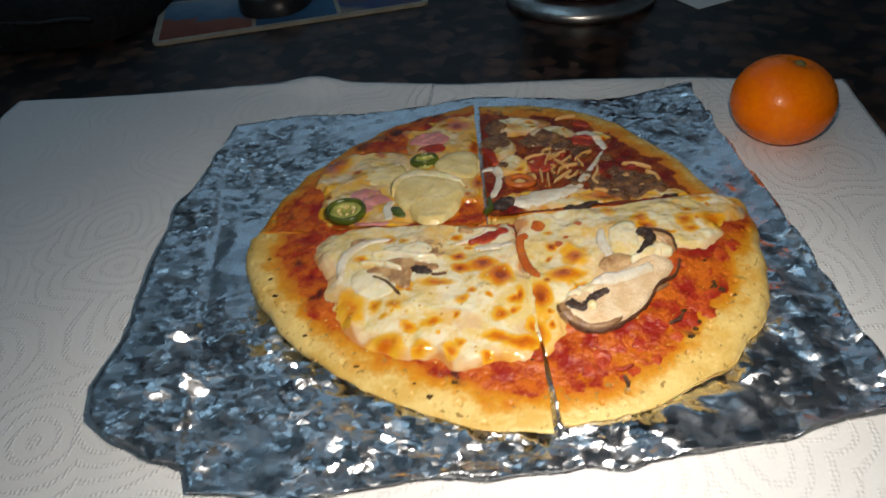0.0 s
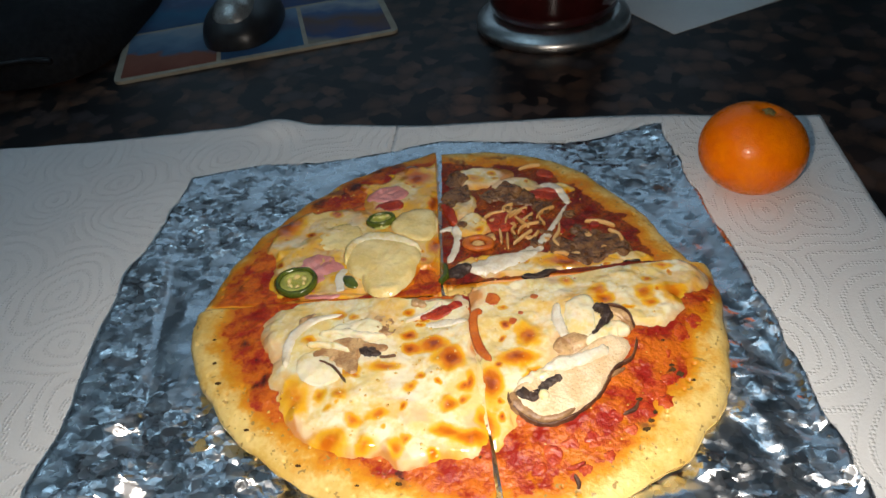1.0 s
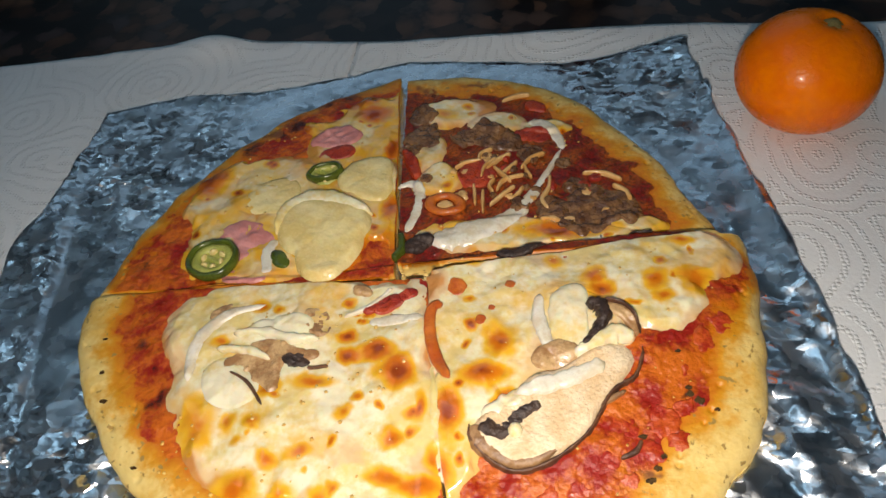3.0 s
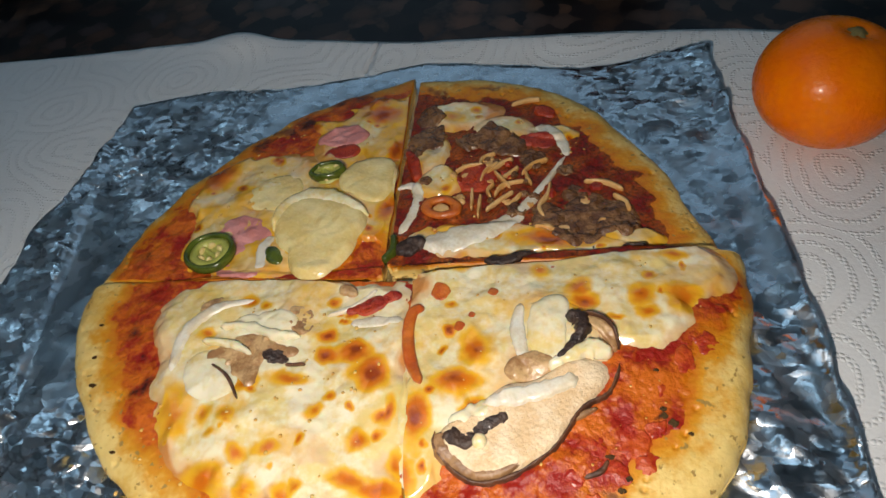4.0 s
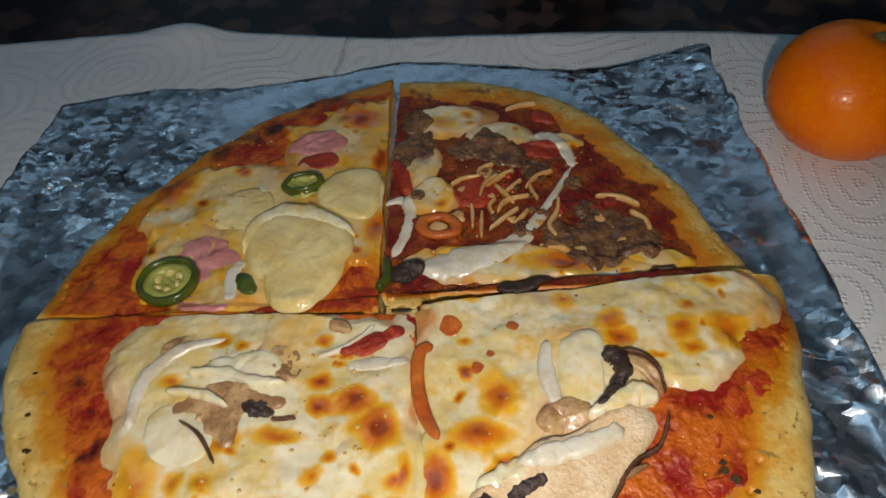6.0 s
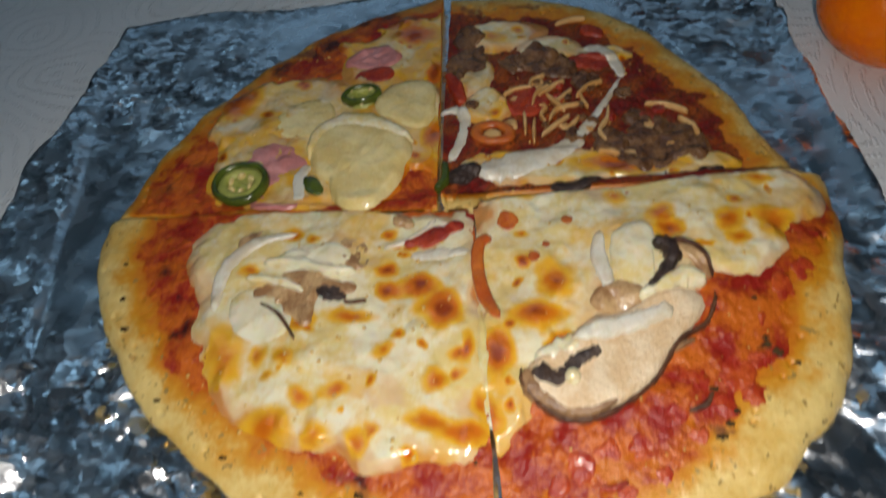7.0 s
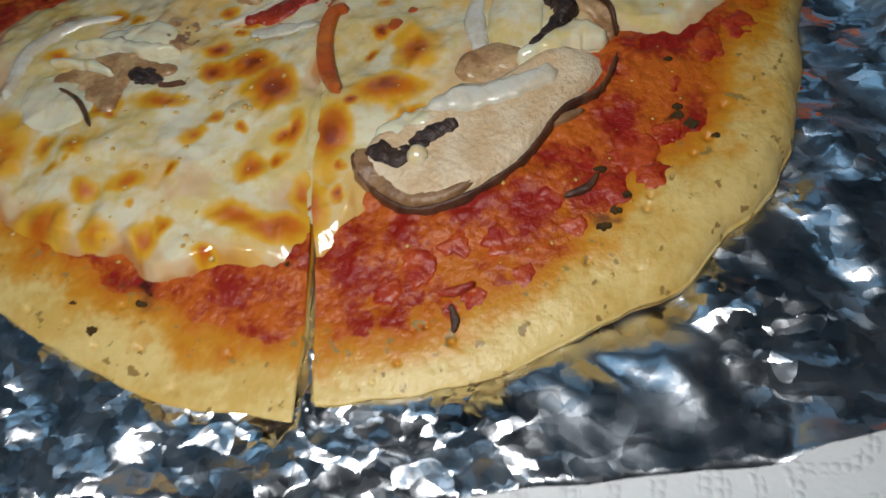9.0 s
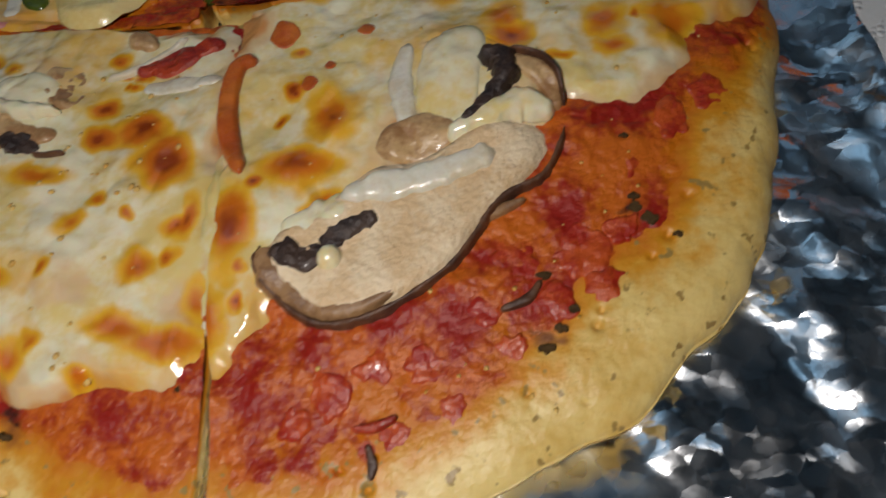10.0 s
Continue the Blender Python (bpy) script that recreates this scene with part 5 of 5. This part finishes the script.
    s.flecks("herb_flake", ((0.074, 0.2465), (0.042, 0.2345), (0.026, 0.233), (-0.052, 0.287), (-0.046, 0.276), (-0.057, 0.301), (0.0, 0.240), (0.033, 0.2275), (-0.026, 0.254)), 0.0010, HERB, "dark dried herb flake")
    sheen(s, 110, (-0.02, 0.24, 0.06, 0.318), 0.0007, 4)


def sheen(s, n, box_, size, seed):
    """Melted fat in drops too small to count."""
    rng = random.Random(seed)
    bm = bmesh.new()
    x0, y0, x1, y1 = box_
    for _ in range(n):
        x, y = rng.uniform(x0, x1), rng.uniform(y0, y1)
        r = size * rng.uniform(0.4, 1.2)
        z = float(s.top(np.array(x), np.array(y)))
        bmesh.ops.create_icosphere(bm, subdivisions=1, radius=1.0, matrix=Matrix.Translation((x, y, z)) @ Matrix.Diagonal((r, r * rng.uniform(0.6, 1.4), r * 0.45, 1)))
    tagged(part("grease", bm, FAT, s.root, "tiny glossy drops of melted fat"), kind="stuff")


upper_left()
upper_right()
lower_right()
lower_left()


# ---- mandarin ----
def mandarin(at, radius, squash, tip, spin):
    ob = thing("mandarin", at, "whole bright orange mandarin standing on paper towel", "mandarin")
    turn = pose(0, 0, 0, tip, spin, 0)
    nu, nv = 72, 56
    verts = []
    for i in range(nv + 1):
        ph = math.pi * i / nv
        for k in range(nu):
            a = 2 * math.pi * k / nu
            rr = math.sin(ph) ** 0.93
            h = -math.cos(ph) * squash
            d = math.exp(-(rr / 0.20) ** 2)
            h += (-0.10 if h > 0 else 0.07) * d
            lobe = 1 + 0.010 * math.cos(9 * a) * math.exp(-((ph - math.pi) / 0.7) ** 2) + 0.012 * math.sin(2 * a + 1)
            v = Vector((rr * math.cos(a) * lobe, rr * math.sin(a) * lobe, h)) * radius
            verts.append(turn @ v)
    low = min(v.z for v in verts)
    verts = [v - Vector((0, 0, low)) + Vector(at) for v in verts]
    faces = []
    for i in range(nv):
        for k in range(nu):
            faces.append((i * nu + k, i * nu + (k + 1) % nu, (i + 1) * nu + (k + 1) % nu, (i + 1) * nu + k))
    arrays("peel", verts, faces, PEEL, ob, "glossy pitted orange peel")
    bm = bmesh.new()
    top = turn @ Vector((0, 0, squash * 0.90 * radius)) - Vector((0, 0, low)) + Vector(at)
    spot = []
    for k in range(20):
        a = 2 * math.pi * k / 20
        q = 0.0042 if k % 4 < 2 else 0.0026
        spot.append((a, q))
    ring_out = [bm.verts.new(top + turn @ Vector((q * math.cos(a), q * math.sin(a), 0.0004))) for a, q in spot]
    ring_in = [bm.verts.new(top + turn @ Vector((0.0016 * math.cos(a), 0.0016 * math.sin(a), 0.0022))) for a, q in spot]
    for k in range(20):
        bm.faces.new((ring_out[k], ring_out[(k + 1) % 20], ring_in[(k + 1) % 20], ring_in[k]))
    bm.faces.new(ring_in)
    part("stem", bm, STEM, ob, "small dry greenish stem button")


mandarin((0.2160, 0.4415, 0.0022), 0.0290, 0.86, -2, 11)


# ---- behind the towel ----
def flat_sheet(bm, m, w, d, z0, z1, corner=0.0):
    """A thin sheet with rounded corners, its near left corner at the origin of m."""
    pts = []
    for cx, cy, a0 in ((w - corner, corner, -90), (w - corner, d - corner, 0), (corner, d - corner, 90), (corner, corner, 180)):
        for k in range(7):
            a = radians(a0 + 15 * k)
            pts.append((cx + corner * math.cos(a), cy + corner * math.sin(a)))
    lo = [bm.verts.new(m @ Vector((x, y, z0))) for x, y in pts]
    hi = [bm.verts.new(m @ Vector((x, y, z1))) for x, y in pts]
    bm.faces.new(hi)
    bm.faces.new(lo[::-1])
    n = len(pts)
    for k in range(n):
        bm.faces.new((lo[k], lo[(k + 1) % n], hi[(k + 1) % n], hi[k]))
    return bm


def mouse_mat():
    m = pose(-0.2655, 0.5945, 0, 0, 0, 20.3)
    ob = thing("mouse_mat", (-0.2655, 0.5945, 0.0), "thin mouse mat printed with seaside photographs, cream border", "mouse mat")
    part("base", flat_sheet(bmesh.new(), m, 0.252, 0.205, 0.0, 0.0028, 0.008), PADEDGE, ob, smooth=False)
    for x0, y0, x1, y1, mat, label in ((0.006, 0.006, 0.088, 0.100, PHOTO_ROCK, "print of red rocks and sea"), (0.092, 0.006, 0.166, 0.100, PHOTO_SEA, "print of blue sea"),
                                       (0.170, 0.006, 0.246, 0.100, PHOTO_COAST, "print of a coast under blue sky"), (0.006, 0.105, 0.120, 0.199, PHOTO_SEA, "print of blue sea"), (0.125, 0.105, 0.246, 0.199, PHOTO_COAST, "print of a coast under blue sky")):
        mm = m @ Matrix.Translation((x0, y0, 0))
        part("photo", flat_sheet(bmesh.new(), mm, x1 - x0, y1 - y0, 0.0026, 0.0031, 0.001), mat, ob, label, False)


def computer_mouse():
    at = (-0.183, 0.706, 0.0031)
    ob = thing("computer_mouse", at, "black computer mouse with a silver back on the mat", "computer mouse")
    m = pose(*at, 0, 0, 8)

    def shell(rx, ry, h, mat, name, label, y_off=0.0, z0=0.0):
        verts, faces, n, k = [], [], 40, 12
        for i in range(k + 1):
            s = i / k
            for j in range(n):
                a = 2 * math.pi * j / n
                q = (abs(math.cos(a)) ** 2.6 + abs(math.sin(a)) ** 2.6) ** (-1 / 2.6)
                r = (1 - s ** 2.4) ** 0.5 if s < 1 else 0.0
                y = ry * q * r * math.sin(a) + y_off
                verts.append(m @ Vector((rx * q * r * math.cos(a), y, z0 + h * s * (1 - 0.15 * (y / ry)))))
        for i in range(k):
            for j in range(n):
                faces.append((i * n + j, i * n + (j + 1) % n, (i + 1) * n + (j + 1) % n, (i + 1) * n + j))
        return arrays(name, verts, faces, mat, ob, label)
    shell(0.036, 0.058, 0.030, BLACK, "body", "matt black body")
    shell(0.024, 0.036, 0.0355, SILVER, "back_panel", "satin silver back panel", -0.015)
    bm = bmesh.new()
    bmesh.ops.create_cone(bm, cap_ends=True, segments=24, radius1=0.008, radius2=0.008, depth=0.006, matrix=m @ pose(0, 0.036, 0.024, 0, 90, 0))
    part("scroll_wheel", bm, BLACK, ob)


def lathe(profile, at, n=72):
    verts, faces = [], []
    for r, z in profile:
        for k in range(n):
            a = 2 * math.pi * k / n
            verts.append((at[0] + r * math.cos(a), at[1] + r * math.sin(a), at[2] + z))
    for i in range(len(profile) - 1):
        for k in range(n):
            faces.append((i * n + k, i * n + (k + 1) % n, (i + 1) * n + (k + 1) % n, (i + 1) * n + k))
    return verts, faces


def jar():
    at = (0.1085, 0.6930, 0.0)
    ob = thing("candle_jar", at, "dark red glass jar on a round silver base", "jar")
    v, f = lathe(((0.0, 0.0), (0.066, 0.0), (0.0675, 0.002), (0.0675, 0.006), (0.066, 0.009), (0.059, 0.013), (0.0565, 0.014), (0.0, 0.014)), at)
    arrays("base", v, f, STEEL, ob, "round brushed silver base")
    v, f = lathe(((0.0, 0.014), (0.050, 0.014), (0.0545, 0.018), (0.056, 0.03), (0.056, 0.105), (0.0545, 0.109), (0.052, 0.109), (0.0525, 0.03), (0.0, 0.026)), at)
    arrays("glass", v, f, GLASS, ob, "glossy dark red glass")


def paper_sheet():
    ob = thing("paper_sheet", (0.208, 0.658, 0.0), "plain white sheet of paper on the granite counter", "paper")
    part("sheet", flat_sheet(bmesh.new(), pose(0.208, 0.657, 0, 0, 0, 32.5), 0.21, 0.28, 0.0002, 0.0008, 0.0005), PAPER, ob, smooth=False)


def black_pouch():
    ob = thing("pouch", (-0.41, 0.70, 0.0), "soft black fabric pouch lying on the mat's edge", "pouch")
    verts, faces, n, k = [], [], 64, 16
    for i in range(k + 1):
        s = i / k
        for j in range(n):
            a = 2 * math.pi * j / n
            q = (abs(math.cos(a)) ** 4 + abs(math.sin(a)) ** 4) ** -0.25
            r = (1 - s ** 3) ** 0.5 if s < 1 else 0.0
            x, y = 0.118 * q * r * math.cos(a), 0.125 * q * r * math.sin(a)
            z = 0.003 + 0.055 * s * (1 + 0.12 * math.sin(x * 60) * math.cos(y * 45))
            verts.append(pose(-0.412, 0.705, 0, 0, 0, 6) @ Vector((x, y, z)))
    for i in range(k):
        for j in range(n):
            faces.append((i * n + j, i * n + (j + 1) % n, (i + 1) * n + (j + 1) % n, (i + 1) * n + j))
    arrays("body", verts, faces, CLOTH, ob)
    pts = [pose(-0.412, 0.705, 0, 0, 0, 6) @ Vector((-0.09 + 0.18 * t / 20, -0.121 - 0.003 * math.sin(t), 0.026)) for t in range(21)]
    bm = bmesh.new()
    rows = [[bm.verts.new(p + Vector(q)) for q in ((0, -0.002, -0.002), (0, -0.002, 0.002), (0, 0.002, 0.002), (0, 0.002, -0.002))] for p in pts]
    for a, b in zip(rows, rows[1:]):
        for k in range(4):
            bm.faces.new((a[k], b[k], b[(k + 1) % 4], a[(k + 1) % 4]))
    part("zip", bm, BLACK, ob, "black zip along the edge")


mouse_mat()
computer_mouse()
jar()
paper_sheet()
black_pouch()
